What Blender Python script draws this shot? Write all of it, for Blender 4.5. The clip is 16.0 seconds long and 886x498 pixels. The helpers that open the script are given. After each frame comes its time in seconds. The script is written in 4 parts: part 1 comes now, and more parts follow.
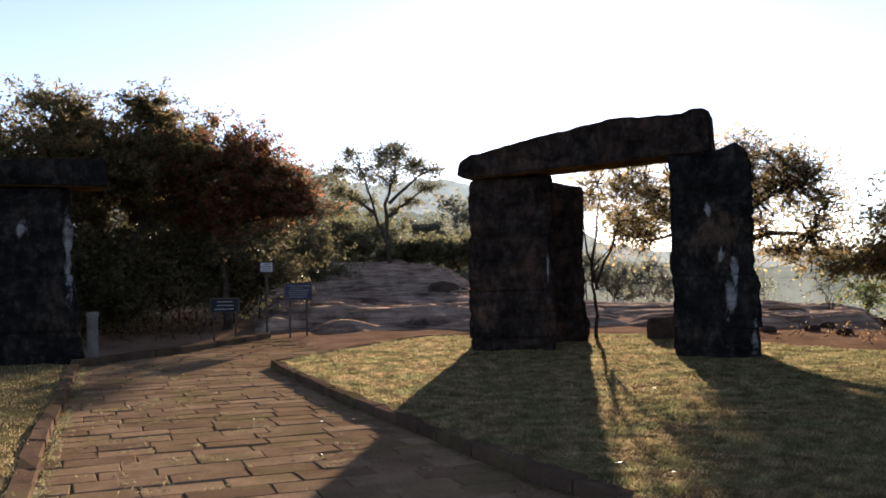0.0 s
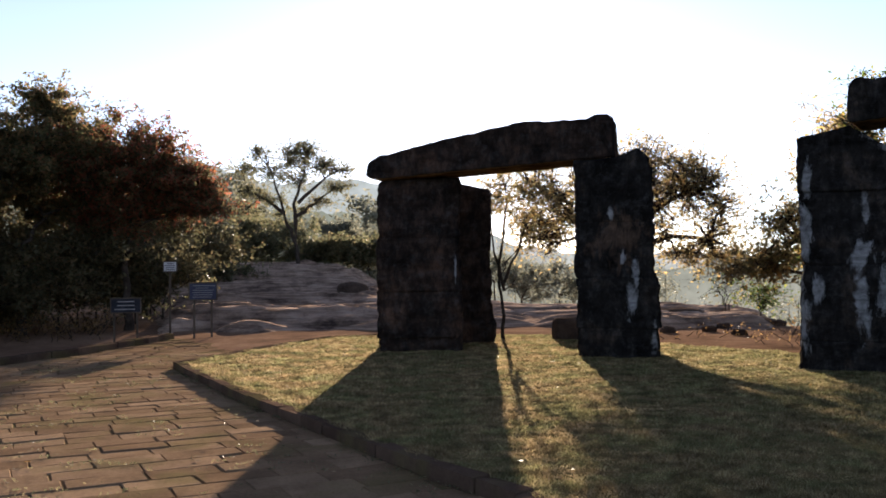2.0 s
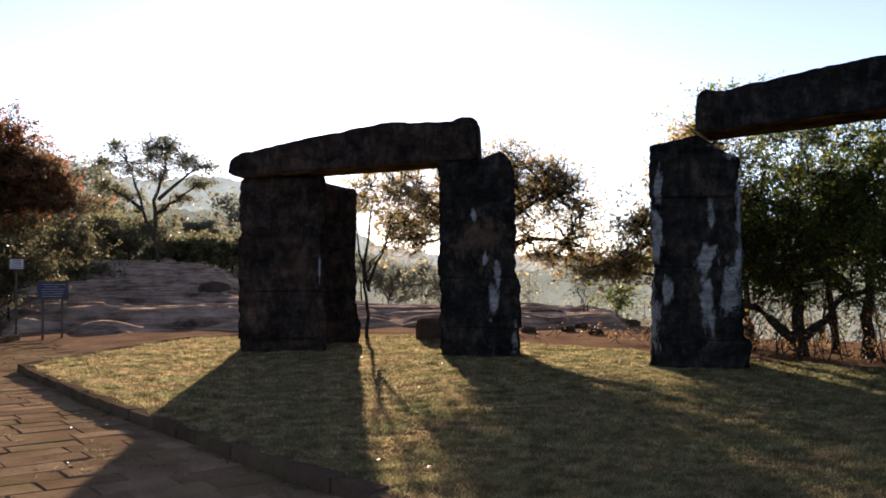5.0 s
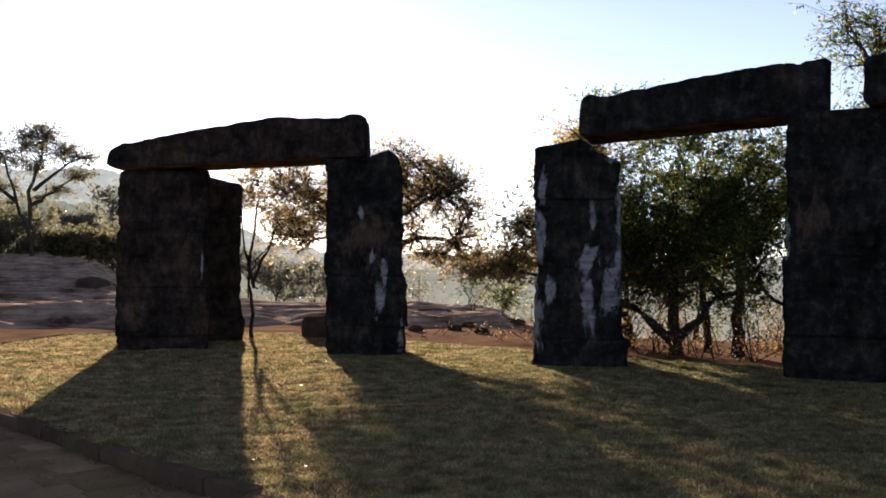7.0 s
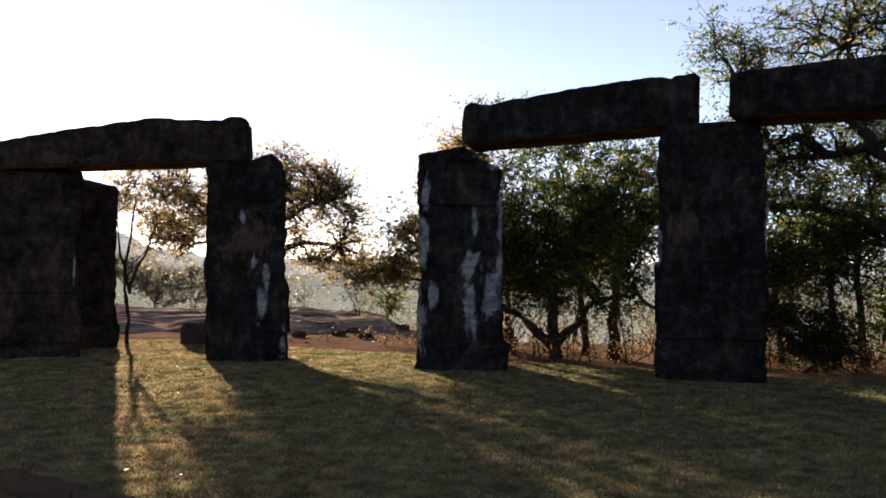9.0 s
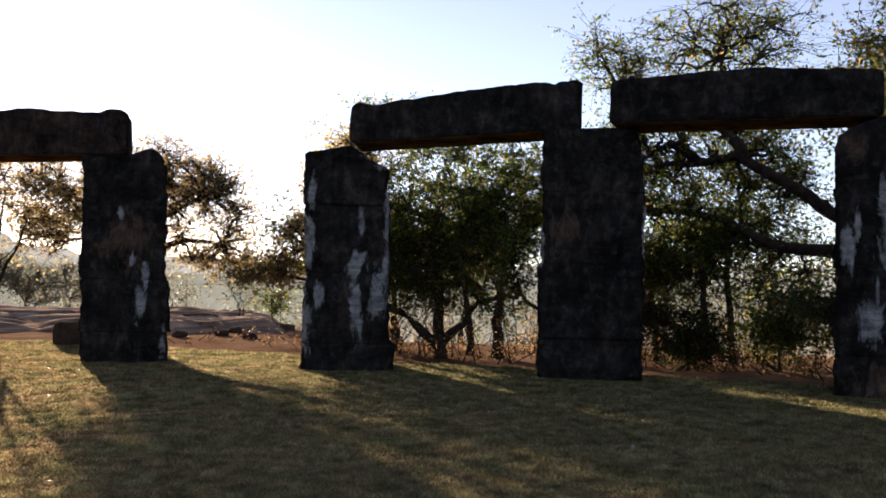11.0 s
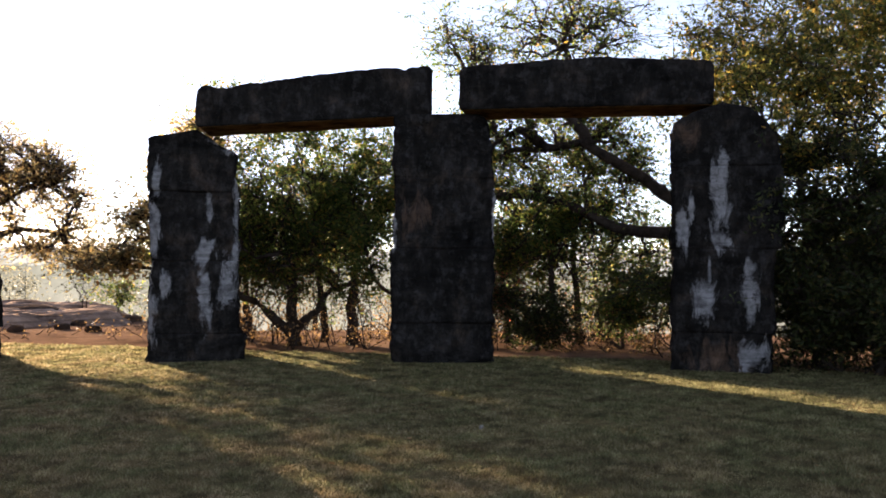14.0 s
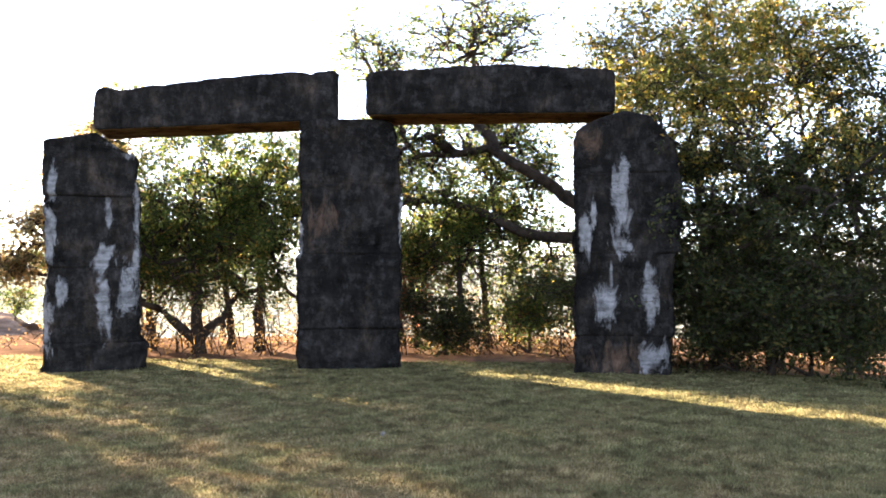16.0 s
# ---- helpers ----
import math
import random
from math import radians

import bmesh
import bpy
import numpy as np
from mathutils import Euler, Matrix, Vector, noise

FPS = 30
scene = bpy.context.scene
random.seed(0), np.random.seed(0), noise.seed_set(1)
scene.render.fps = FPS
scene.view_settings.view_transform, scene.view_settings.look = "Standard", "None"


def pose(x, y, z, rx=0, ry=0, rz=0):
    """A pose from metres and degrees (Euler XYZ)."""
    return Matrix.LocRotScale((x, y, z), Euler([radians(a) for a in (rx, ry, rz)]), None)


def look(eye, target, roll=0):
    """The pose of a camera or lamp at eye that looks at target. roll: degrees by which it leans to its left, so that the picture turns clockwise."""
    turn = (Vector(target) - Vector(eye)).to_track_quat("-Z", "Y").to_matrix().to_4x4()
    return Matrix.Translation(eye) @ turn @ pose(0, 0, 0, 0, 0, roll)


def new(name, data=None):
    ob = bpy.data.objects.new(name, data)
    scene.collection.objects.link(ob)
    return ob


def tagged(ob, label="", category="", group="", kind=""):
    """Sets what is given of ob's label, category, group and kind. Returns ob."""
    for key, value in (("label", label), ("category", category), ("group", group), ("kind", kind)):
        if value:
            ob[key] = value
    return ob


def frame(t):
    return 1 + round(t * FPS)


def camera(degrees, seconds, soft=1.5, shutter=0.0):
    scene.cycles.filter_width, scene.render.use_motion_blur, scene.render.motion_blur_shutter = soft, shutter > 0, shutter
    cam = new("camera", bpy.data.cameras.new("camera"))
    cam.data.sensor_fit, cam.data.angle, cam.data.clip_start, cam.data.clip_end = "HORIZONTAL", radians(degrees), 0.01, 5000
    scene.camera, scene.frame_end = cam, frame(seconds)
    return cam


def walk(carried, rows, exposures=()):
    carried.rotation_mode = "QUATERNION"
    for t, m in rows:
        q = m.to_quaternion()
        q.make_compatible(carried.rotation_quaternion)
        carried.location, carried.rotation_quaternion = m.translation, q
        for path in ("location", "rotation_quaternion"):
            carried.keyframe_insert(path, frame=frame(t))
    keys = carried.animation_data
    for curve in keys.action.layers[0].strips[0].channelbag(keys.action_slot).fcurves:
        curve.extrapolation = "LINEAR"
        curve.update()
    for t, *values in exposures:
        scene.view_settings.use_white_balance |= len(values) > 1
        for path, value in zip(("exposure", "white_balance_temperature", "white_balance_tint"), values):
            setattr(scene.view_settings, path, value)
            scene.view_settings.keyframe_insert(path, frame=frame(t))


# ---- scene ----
cam = camera(51.39, 16.0, soft=1.75)
PATH = [
    (0.0, pose(0.000, 0.000, 1.550, 91.145, 0.760, 0.000)),
    (0.5, pose(0.003, -0.003, 1.554, 91.090, 0.696, -1.235)),
    (1.0, pose(0.015, -0.013, 1.553, 91.090, 0.553, -2.671)),
    (1.5, pose(0.025, -0.022, 1.554, 91.134, 0.532, -4.331)),
    (2.0, pose(0.037, -0.036, 1.554, 91.125, 0.390, -5.584)),
    (2.5, pose(0.052, -0.048, 1.557, 90.960, 0.409, -6.825)),
    (3.0, pose(0.064, -0.047, 1.560, 90.777, 0.110, -8.075)),
    (3.5, pose(0.068, -0.045, 1.563, 90.907, -0.151, -9.354)),
    (4.0, pose(0.070, -0.050, 1.555, 91.033, -0.079, -10.640)),
    (6.5, pose(0.176, -0.059, 1.530, 91.150, -0.569, -18.925)),
    (7.0, pose(0.185, -0.064, 1.532, 91.126, -0.766, -20.520)),
    (7.5, pose(0.188, -0.073, 1.533, 91.153, -0.725, -22.223)),
    (8.0, pose(0.195, -0.087, 1.534, 91.375, -0.592, -23.811)),
    (8.5, pose(0.205, -0.102, 1.533, 91.484, -0.848, -25.667)),
    (9.0, pose(0.210, -0.124, 1.528, 91.568, -0.835, -27.582)),
    (9.5, pose(0.210, -0.141, 1.529, 91.615, -0.809, -29.280)),
    (10.0, pose(0.212, -0.152, 1.529, 91.565, -1.054, -31.181)),
    (12.5, pose(0.239, -0.158, 1.522, 91.407, -0.724, -38.725)),
    (13.0, pose(0.247, -0.173, 1.524, 90.958, -0.485, -40.081)),
    (13.5, pose(0.263, -0.188, 1.527, 90.812, -0.279, -41.546)),
    (14.0, pose(0.283, -0.204, 1.528, 90.918, -0.310, -43.378)),
    (14.5, pose(0.300, -0.229, 1.536, 90.877, -0.087, -44.705)),
    (15.0, pose(0.317, -0.260, 1.543, 90.885, 0.133, -45.775)),
    (15.5, pose(0.341, -0.290, 1.548, 90.801, 0.271, -47.087)),
    (16.0, pose(0.372, -0.310, 1.552, 91.170, -0.059, -48.598)),
]
walk(cam, PATH, exposures=[(0.0, 2.0, 6150, 16), (7.0, 1.95, 6350, 19), (10.0, 1.9, 6500, 20), (12.5, 2.45, 6750, 21), (14.5, 2.85, 6800, 20), (15.0, 3.1, 6800, 19), (15.5, 3.62, 6750, 19), (16.0, 4.15, 6750, 18)])

# ---- light ----
SUN_AZ, SUN_EL = 7.7, 9.8
world = bpy.data.worlds.new("sky")
scene.world = world
world.use_nodes = True
wn = world.node_tree.nodes
sky = wn.new("ShaderNodeTexSky")
sky.sky_type, sky.sun_disc = "NISHITA", False
sky.sun_elevation, sky.sun_rotation = radians(SUN_EL), radians(SUN_AZ)
sky.dust_density, sky.air_density, sky.ozone_density, sky.altitude = 0.12, 0.62, 1.6, 300
wn["Background"].inputs[1].default_value = 0.066
soften = wn.new("ShaderNodeHueSaturation")
soften.inputs["Saturation"].default_value = 0.7
world.node_tree.links.new(sky.outputs[0], soften.inputs["Color"])
world.node_tree.links.new(soften.outputs[0], wn["Background"].inputs[0])
sun = new("sun", bpy.data.lights.new("sun", "SUN"))
sun.data.energy, sun.data.angle, sun.data.color = 5.0, radians(0.5), (1.0, 0.84, 0.62)
sd = Vector((math.sin(radians(SUN_AZ)) * math.cos(radians(SUN_EL)), math.cos(radians(SUN_AZ)) * math.cos(radians(SUN_EL)), math.sin(radians(SUN_EL))))
sun.matrix_world = look(sd * 300, (0, 0, 0))


# ---- materials ----
class Nodes:
    """Short hand for building a node material."""

    def __init__(self, name, rough=0.8, spec=0.0):
        self.m = bpy.data.materials.new(name)
        self.m.use_nodes = True
        self.t = self.m.node_tree
        self.b = self.t.nodes["Principled BSDF"]
        self.out = self.t.nodes["Material Output"]
        self.b.inputs["Roughness"].default_value = rough
        self.b.inputs["Specular IOR Level"].default_value = spec

    def add(self, kind, **values):
        n = self.t.nodes.new("ShaderNode" + kind)
        for k, v in values.items():
            n.inputs[k].default_value = v
        return n

    def link(self, a, b):
        self.t.links.new(a, b)

    def coords(self, scale=(1, 1, 1), space="Object"):
        c, m = self.add("TexCoord"), self.add("Mapping")
        m.inputs["Scale"].default_value = scale
        if space == "World":
            g = self.add("NewGeometry")
            self.link(g.outputs["Position"], m.inputs[0])
        else:
            self.link(c.outputs[space], m.inputs[0])
        return m.outputs[0]

    def noise(self, co, scale, detail=6, rough=0.6, distort=0.0):
        n = self.add("TexNoise", Scale=scale, Detail=detail, Roughness=rough, Distortion=distort)
        self.link(co, n.inputs["Vector"])
        return n.outputs["Fac"]

    def ramp(self, fac, stops):
        n = self.add("ValToRGB")
        e = n.color_ramp.elements
        while len(e) < len(stops):
            e.new(0.5)
        for s, (p, c) in zip(e, stops):
            s.position, s.color = p, (*c, 1) if len(c) == 3 else c
        self.link(fac, n.inputs[0])
        return n.outputs[0]

    def mix(self, fac, a, b, mode="MIX"):
        n = self.t.nodes.new("ShaderNodeMix")
        n.data_type, n.blend_type = "RGBA", mode
        for sock, v in ((n.inputs[0], fac), (n.inputs[6], a), (n.inputs[7], b)):
            if isinstance(v, (int, float)):
                sock.default_value = v
            elif isinstance(v, tuple):
                sock.default_value = (*v, 1)
            else:
                self.link(v, sock)
        return n.outputs[2]

    def colour(self, c):
        self.link(c, self.b.inputs["Base Color"])

    def bump(self, fac, strength, distance):
        n = self.add("Bump", Strength=strength, Distance=distance)
        self.link(fac, n.inputs["Height"])
        self.link(n.outputs[0], self.b.inputs["Normal"])


def g3(v):
    return (v, v, v)


def stone_material(name, streaks=(), dark=(0.007, 0.0066, 0.0064), mid=(0.026, 0.023, 0.0205), warm=(0.1, 0.072, 0.052), bare=()):
    """Weathered stone: black lichen crust, pits and rain runs. streaks: (x, z, half width, half height) of patches on the face where pale render shows; bare: the same, where brown stone shows."""
    k = Nodes(name, 0.92)
    w = k.coords(space="World")
    runs = k.coords((1.0, 1.0, 0.38), "World")
    beds = k.coords((0.4, 0.4, 2.6), "World")
    base = k.ramp(k.noise(w, 1.7, 9, 0.68, 0.4), [(0.32, dark), (0.55, mid), (0.78, warm)])
    base = k.mix(0.6, base, k.ramp(k.noise(runs, 5.0, 7, 0.62), [(0.36, g3(0.22)), (0.62, g3(1.2))]), "MULTIPLY")
    base = k.mix(0.6, base, k.ramp(k.noise(beds, 2.4, 5, 0.55), [(0.36, g3(0.4)), (0.52, g3(1.0))]), "MULTIPLY")
    c = k.mix(k.ramp(k.noise(w, 6.5, 9, 0.72), [(0.5, g3(0.0)), (0.72, g3(0.5))]), base, (0.088, 0.082, 0.077))
    c = k.mix(k.ramp(k.noise(runs, 9.0, 10, 0.75), [(0.4, g3(0.65)), (0.56, g3(0.0))]), c, (0.008, 0.0075, 0.007))

    def patches(spots, reach):
        near = None
        for x, z, hx, hz in spots:
            t, m, v = k.add("TexCoord"), k.add("Mapping"), k.add("VectorMath")
            m.inputs["Scale"].default_value = (1 / hx, 0.0, 1 / hz)
            m.inputs["Location"].default_value = (-x / hx, 0.0, -z / hz)
            v.operation = "LENGTH"
            k.link(t.outputs["Object"], m.inputs[0])
            k.link(m.outputs[0], v.inputs[0])
            if near is None:
                near = v.outputs["Value"]
            else:
                n = k.add("Math")
                n.operation = "MINIMUM"
                k.link(near, n.inputs[0])
                k.link(v.outputs["Value"], n.inputs[1])
                near = n.outputs[0]
        n = k.add("Math")
        n.operation = "MULTIPLY_ADD"
        n.inputs[1].default_value = 5.0
        k.link(k.noise(runs, 4.6, 10, 0.7, 0.7), n.inputs[0])
        k.link(near, n.inputs[2])
        r = k.add("MapRange")
        r.inputs["From Min"].default_value, r.inputs["From Max"].default_value = 3.5, 3.5 - reach
        k.link(n.outputs[0], r.inputs["Value"])
        return r.outputs[0]

    if bare:
        brown = k.ramp(k.noise(w, 5.0, 8, 0.7), [(0.3, (0.05, 0.032, 0.022)), (0.7, (0.15, 0.096, 0.064))])
        c = k.mix(patches(bare, 1.2), c, brown)
    if streaks:
        pale = k.ramp(k.noise(w, 6.0, 8, 0.7), [(0.28, (0.07, 0.067, 0.065)), (0.5, (0.22, 0.215, 0.21)), (0.75, (0.34, 0.33, 0.325))])
        pale = k.mix(0.55, pale, k.ramp(k.noise(beds, 4.5, 6, 0.6), [(0.38, g3(0.35)), (0.5, g3(1.0))]), "MULTIPLY")
        c = k.mix(patches(streaks, 0.55), c, pale)
    crack = k.ramp(k.noise(k.coords((0.7, 0.7, 1.6), "World"), 3.4, 3, 0.5, 1.6), [(0.485, g3(1.0)), (0.5, g3(0.25)), (0.515, g3(1.0))])
    c = k.mix(0.45, c, crack, "MULTIPLY")
    k.colour(c)
    pits = k.mix(0.5, k.noise(w, 13.0, 10, 0.75), k.noise(beds, 5.0, 8, 0.7))
    k.bump(k.mix(0.35, pits, crack, "MULTIPLY"), 0.85, 0.045)
    return k.m


def simple(name, stops, scale, rough=0.85, bump=(0.4, 0.01), fine=None):
    k = Nodes(name, rough)
    w = k.coords(space="World")
    c = k.ramp(k.noise(w, scale, 8, 0.65), stops)
    f = k.noise(w, scale * 9, 6, 0.7)
    c = k.mix(0.55, c, k.ramp(f, [(0.3, g3(0.45)), (0.65, g3(1.0))]), "MULTIPLY")
    k.colour(c)
    k.bump(f, *bump)
    return k.m


def strata_material(name, stops):
    """Layered sandstone: blotches, thin level strata and grit."""
    k = Nodes(name, 0.92)
    w = k.coords(space="World")
    c = k.ramp(k.noise(w, 0.8, 9, 0.7), stops)
    layer = k.noise(k.coords((0.35, 0.35, 9.0), "World"), 1.6, 6, 0.65)
    c = k.mix(0.7, c, k.ramp(layer, [(0.36, g3(0.3)), (0.56, g3(1.15))]), "MULTIPLY")
    c = k.mix(0.4, c, k.ramp(k.noise(w, 16, 6, 0.7), [(0.3, g3(0.4)), (0.6, g3(1.0))]), "MULTIPLY")
    k.colour(c)
    k.bump(layer, 0.9, 0.12)
    return k.m


def ground_material(name, stops, scale):
    """Bare soil near by, dull scrub on the slopes farther out."""
    k = Nodes(name, 0.95)
    w = k.coords(space="World")
    c = k.ramp(k.noise(w, scale, 8, 0.65), stops)
    f = k.noise(w, 9.0, 6, 0.7)
    c = k.mix(0.55, c, k.ramp(f, [(0.3, g3(0.45)), (0.65, g3(1.0))]), "MULTIPLY")
    n = k.add("VectorMath")
    n.operation = "LENGTH"
    k.link(w, n.inputs[0])
    r = k.add("MapRange")
    r.inputs["From Min"].default_value, r.inputs["From Max"].default_value = 34, 55
    k.link(n.outputs["Value"], r.inputs["Value"])
    scrub = k.ramp(k.noise(w, 0.2, 8, 0.7), [(0.35, (0.04, 0.05, 0.02)), (0.7, (0.12, 0.12, 0.06))])
    k.colour(k.mix(r.outputs[0], c, scrub))
    k.bump(f, 0.6, 0.02)
    return k.m


def piece_material(name, stops, rough=0.85):
    """Pieces that differ one by one, with grain and stains."""
    k = Nodes(name, rough)
    w = k.coords(space="World")
    o = k.add("ObjectInfo")
    c = k.ramp(o.outputs["Random"], stops)
    c = k.mix(0.7, c, k.ramp(k.noise(w, 2.5, 8, 0.65), [(0.3, g3(0.5)), (0.7, g3(1.15))]), "MULTIPLY")
    moss = k.ramp(k.noise(w, 1.1, 6, 0.6), [(0.5, g3(0.0)), (0.68, g3(0.55))])
    c = k.mix(moss, c, (0.13, 0.11, 0.045))
    f = k.noise(w, 30, 8, 0.7)
    c = k.mix(0.5, c, k.ramp(f, [(0.3, g3(0.5)), (0.6, g3(1.0))]), "MULTIPLY")
    k.colour(c)
    k.bump(f, 0.6, 0.012)
    return k.m


def leaf_material(name, stops, through_light=0.5):
    """Leaves that differ one by one and let sunlight through."""
    k = Nodes(name, 0.55, 0.15)
    g = k.add("NewGeometry")
    c = k.ramp(g.outputs["Random Per Island"], stops)
    c = k.mix(0.5, c, k.ramp(k.noise(k.coords(space="World"), 0.9, 3, 0.5), [(0.3, g3(0.5)), (0.7, g3(1.2))]), "MULTIPLY")
    k.colour(c)
    t = k.add("BsdfTranslucent")
    k.link(c, t.inputs[0])
    m = k.add("MixShader", Fac=through_light)
    k.link(k.b.outputs[0], m.inputs[1])
    k.link(t.outputs[0], m.inputs[2])
    k.link(m.outputs[0], k.out.inputs[0])
    return k.m


def grass_material():
    """Winter lawn: green tufts among straw and rusty dead patches."""
    k = Nodes("grass_blades", 0.7, 0.05)
    g = k.add("NewGeometry")
    w = k.coords(space="World")
    green = k.ramp(g.outputs["Random Per Island"], [(0.0, (0.12, 0.122, 0.05)), (0.6, (0.198, 0.19, 0.085)), (1.0, (0.31, 0.282, 0.145))])
    straw = k.ramp(g.outputs["Random Per Island"], [(0.0, (0.168, 0.117, 0.057)), (0.5, (0.298, 0.212, 0.109)), (1.0, (0.44, 0.34, 0.195))])
    dead = k.ramp(k.noise(w, 1.5, 7, 0.68), [(0.42, g3(0.05)), (0.6, g3(0.8))])
    # More straw towards low x: warm glare put into the grass colour.
    place, across = k.add("SeparateXYZ"), k.add("MapRange")
    k.link(w, place.inputs[0])
    k.link(place.outputs["X"], across.inputs["Value"])
    for key, v in (("From Min", 2.0), ("From Max", 10.0), ("To Min", 1.6), ("To Max", 0.3)):
        across.inputs[key].default_value = v
    dead = k.mix(1.0, dead, across.outputs[0], "MULTIPLY")
    c = k.mix(dead, green, straw)
    c = k.mix(0.85, c, k.ramp(k.noise(w, 4.5, 5, 0.62), [(0.36, g3(0.38)), (0.6, g3(1.35))]), "MULTIPLY")
    c = k.mix(0.6, c, k.ramp(k.noise(w, 1.9, 6, 0.7, 0.6), [(0.36, g3(0.4)), (0.6, g3(1.3))]), "MULTIPLY")
    k.colour(c)
    t = k.add("BsdfTranslucent")
    k.link(c, t.inputs[0])
    m = k.add("MixShader", Fac=0.5)
    k.link(k.b.outputs[0], m.inputs[1])
    k.link(t.outputs[0], m.inputs[2])
    k.link(m.outputs[0], k.out.inputs[0])
    return k.m


STONE = stone_material("weathered_stone")
STONE_BROWN = stone_material("brown_stone", [(0.66, 1.5, 0.02, 0.3)], mid=(0.055, 0.036, 0.027), warm=(0.14, 0.076, 0.047))
STONE_ONE = stone_material("streaked_stone", [(0.24, 0.95, 0.1, 0.32), (0.32, 1.5, 0.05, 0.4), (-0.1, 2.45, 0.05, 0.12), (0.12, 1.75, 0.05, 0.16), (0.6, 0.35, 0.07, 0.25)], bare=[(0.1, 2.0, 0.5, 0.5)])
STONE_TWO = stone_material("pale_streaked_stone", [(-0.64, 1.95, 0.1, 0.5), (-0.62, 2.75, 0.07, 0.3), (-0.66, 0.9, 0.08, 0.7), (-0.44, 1.25, 0.09, 0.22), (0.13, 1.68, 0.17, 0.24), (0.12, 1.05, 0.13, 0.4), (0.19, 2.3, 0.06, 0.3),
                                                   (0.46, 1.15, 0.14, 0.48), (0.6, 1.6, 0.07, 0.45), (0.6, 2.4, 0.05, 0.5), (0.3, 3.42, 0.15, 0.08), (0.5, 3.25, 0.14, 0.08)])
STONE_THREE = stone_material("render_patched_stone", [(-0.04, 2.3, 0.17, 0.5), (-0.06, 1.88, 0.2, 0.2), (0.02, 3.0, 0.08, 0.22), (-0.14, 2.75, 0.05, 0.3), (-0.56, 2.05, 0.09, 0.35), (-0.44, 2.35, 0.05, 0.2), (-0.26, 0.98, 0.19, 0.33), (-0.2, 1.5, 0.04, 0.3),
                                                      (0.38, 1.05, 0.14, 0.36), (0.36, 1.5, 0.08, 0.12), (0.42, 0.25, 0.28, 0.22)], bare=[(-0.5, 3.45, 0.25, 0.2), (0.0, 0.2, 0.6, 0.3)])
STONE_DARK = stone_material("dark_stone", [(0.78, 2.2, 0.04, 0.5), (-0.76, 2.1, 0.05, 0.35)], bare=[(-0.45, 2.25, 0.28, 0.4)])
STONE_SHADE = stone_material("shaded_stone", [(0.95, 1.9, 0.1, 0.9), (0.2, 2.3, 0.1, 0.15)])
OCHRE = simple("ochre_underside", [(0.36, (0.05, 0.035, 0.025)), (0.52, (0.2, 0.12, 0.06)), (0.75, (0.36, 0.23, 0.12))], 2.2)
SOIL = ground_material("red_soil", [(0.3, (0.095, 0.06, 0.041)), (0.5, (0.205, 0.125, 0.081)), (0.75, (0.34, 0.215, 0.14))], 0.5)
ROCK = strata_material("sandstone_slab", [(0.34, (0.075, 0.052, 0.042)), (0.5, (0.34, 0.235, 0.172)), (0.75, (0.58, 0.43, 0.325))])
BOULDER = simple("dark_boulder", [(0.3, (0.03, 0.023, 0.019)), (0.7, (0.12, 0.085, 0.065))], 2.0, 0.9, (0.8, 0.03))
KERB = piece_material("kerb_stone", [(0.0, (0.075, 0.05, 0.036)), (1.0, (0.145, 0.095, 0.067))])
PAVER = piece_material("paving_stone", [(0.0, (0.18, 0.115, 0.07)), (0.5, (0.228, 0.148, 0.09)), (1.0, (0.285, 0.188, 0.117))])
TURF = simple("turf", [(0.3, (0.095, 0.082, 0.034)), (0.5, (0.16, 0.125, 0.057)), (0.72, (0.23, 0.155, 0.078))], 1.6, 0.95, (1.0, 0.03))
GRASS = grass_material()
BARK = simple("bark", [(0.3, (0.025, 0.02, 0.016)), (0.7, (0.09, 0.07, 0.055))], 6.0, 0.95, (0.8, 0.02))
LEAF_DARK = leaf_material("dark_leaves", [(0.0, (0.075, 0.076, 0.035)), (0.55, (0.16, 0.14, 0.065)), (0.8, (0.22, 0.15, 0.07)), (1.0, (0.3, 0.16, 0.075))], 0.72)
LEAF_UNDER = leaf_material("undergrowth_leaves", [(0.0, (0.08, 0.08, 0.042)), (0.7, (0.15, 0.13, 0.068)), (1.0, (0.22, 0.155, 0.08))], 0.6)
# Green leaves with the thicket's deep shade put into their colour.
LEAF_SHADE = leaf_material("shade_darkened_leaves", [(0.0, (0.02, 0.028, 0.01)), (0.6, (0.045, 0.058, 0.018)), (0.92, (0.09, 0.09, 0.026)), (1.0, (0.16, 0.11, 0.035))], 0.5)
LEAF_RED = leaf_material("reddish_leaves", [(0.0, (0.075, 0.075, 0.036)), (0.5, (0.17, 0.125, 0.062)), (0.75, (0.26, 0.085, 0.05)), (1.0, (0.33, 0.12, 0.06))], 0.72)
LEAF_GOLD = leaf_material("golden_leaves", [(0.0, (0.2, 0.175, 0.08)), (0.6, (0.33, 0.25, 0.11)), (0.9, (0.46, 0.31, 0.13)), (1.0, (0.55, 0.34, 0.12))], 0.85)
LEAF_GREEN = leaf_material("green_leaves", [(0.0, (0.045, 0.075, 0.018)), (0.6, (0.105, 0.150, 0.038)), (0.9, (0.240, 0.240, 0.053)), (1.0, (0.450, 0.270, 0.060))], 0.62)
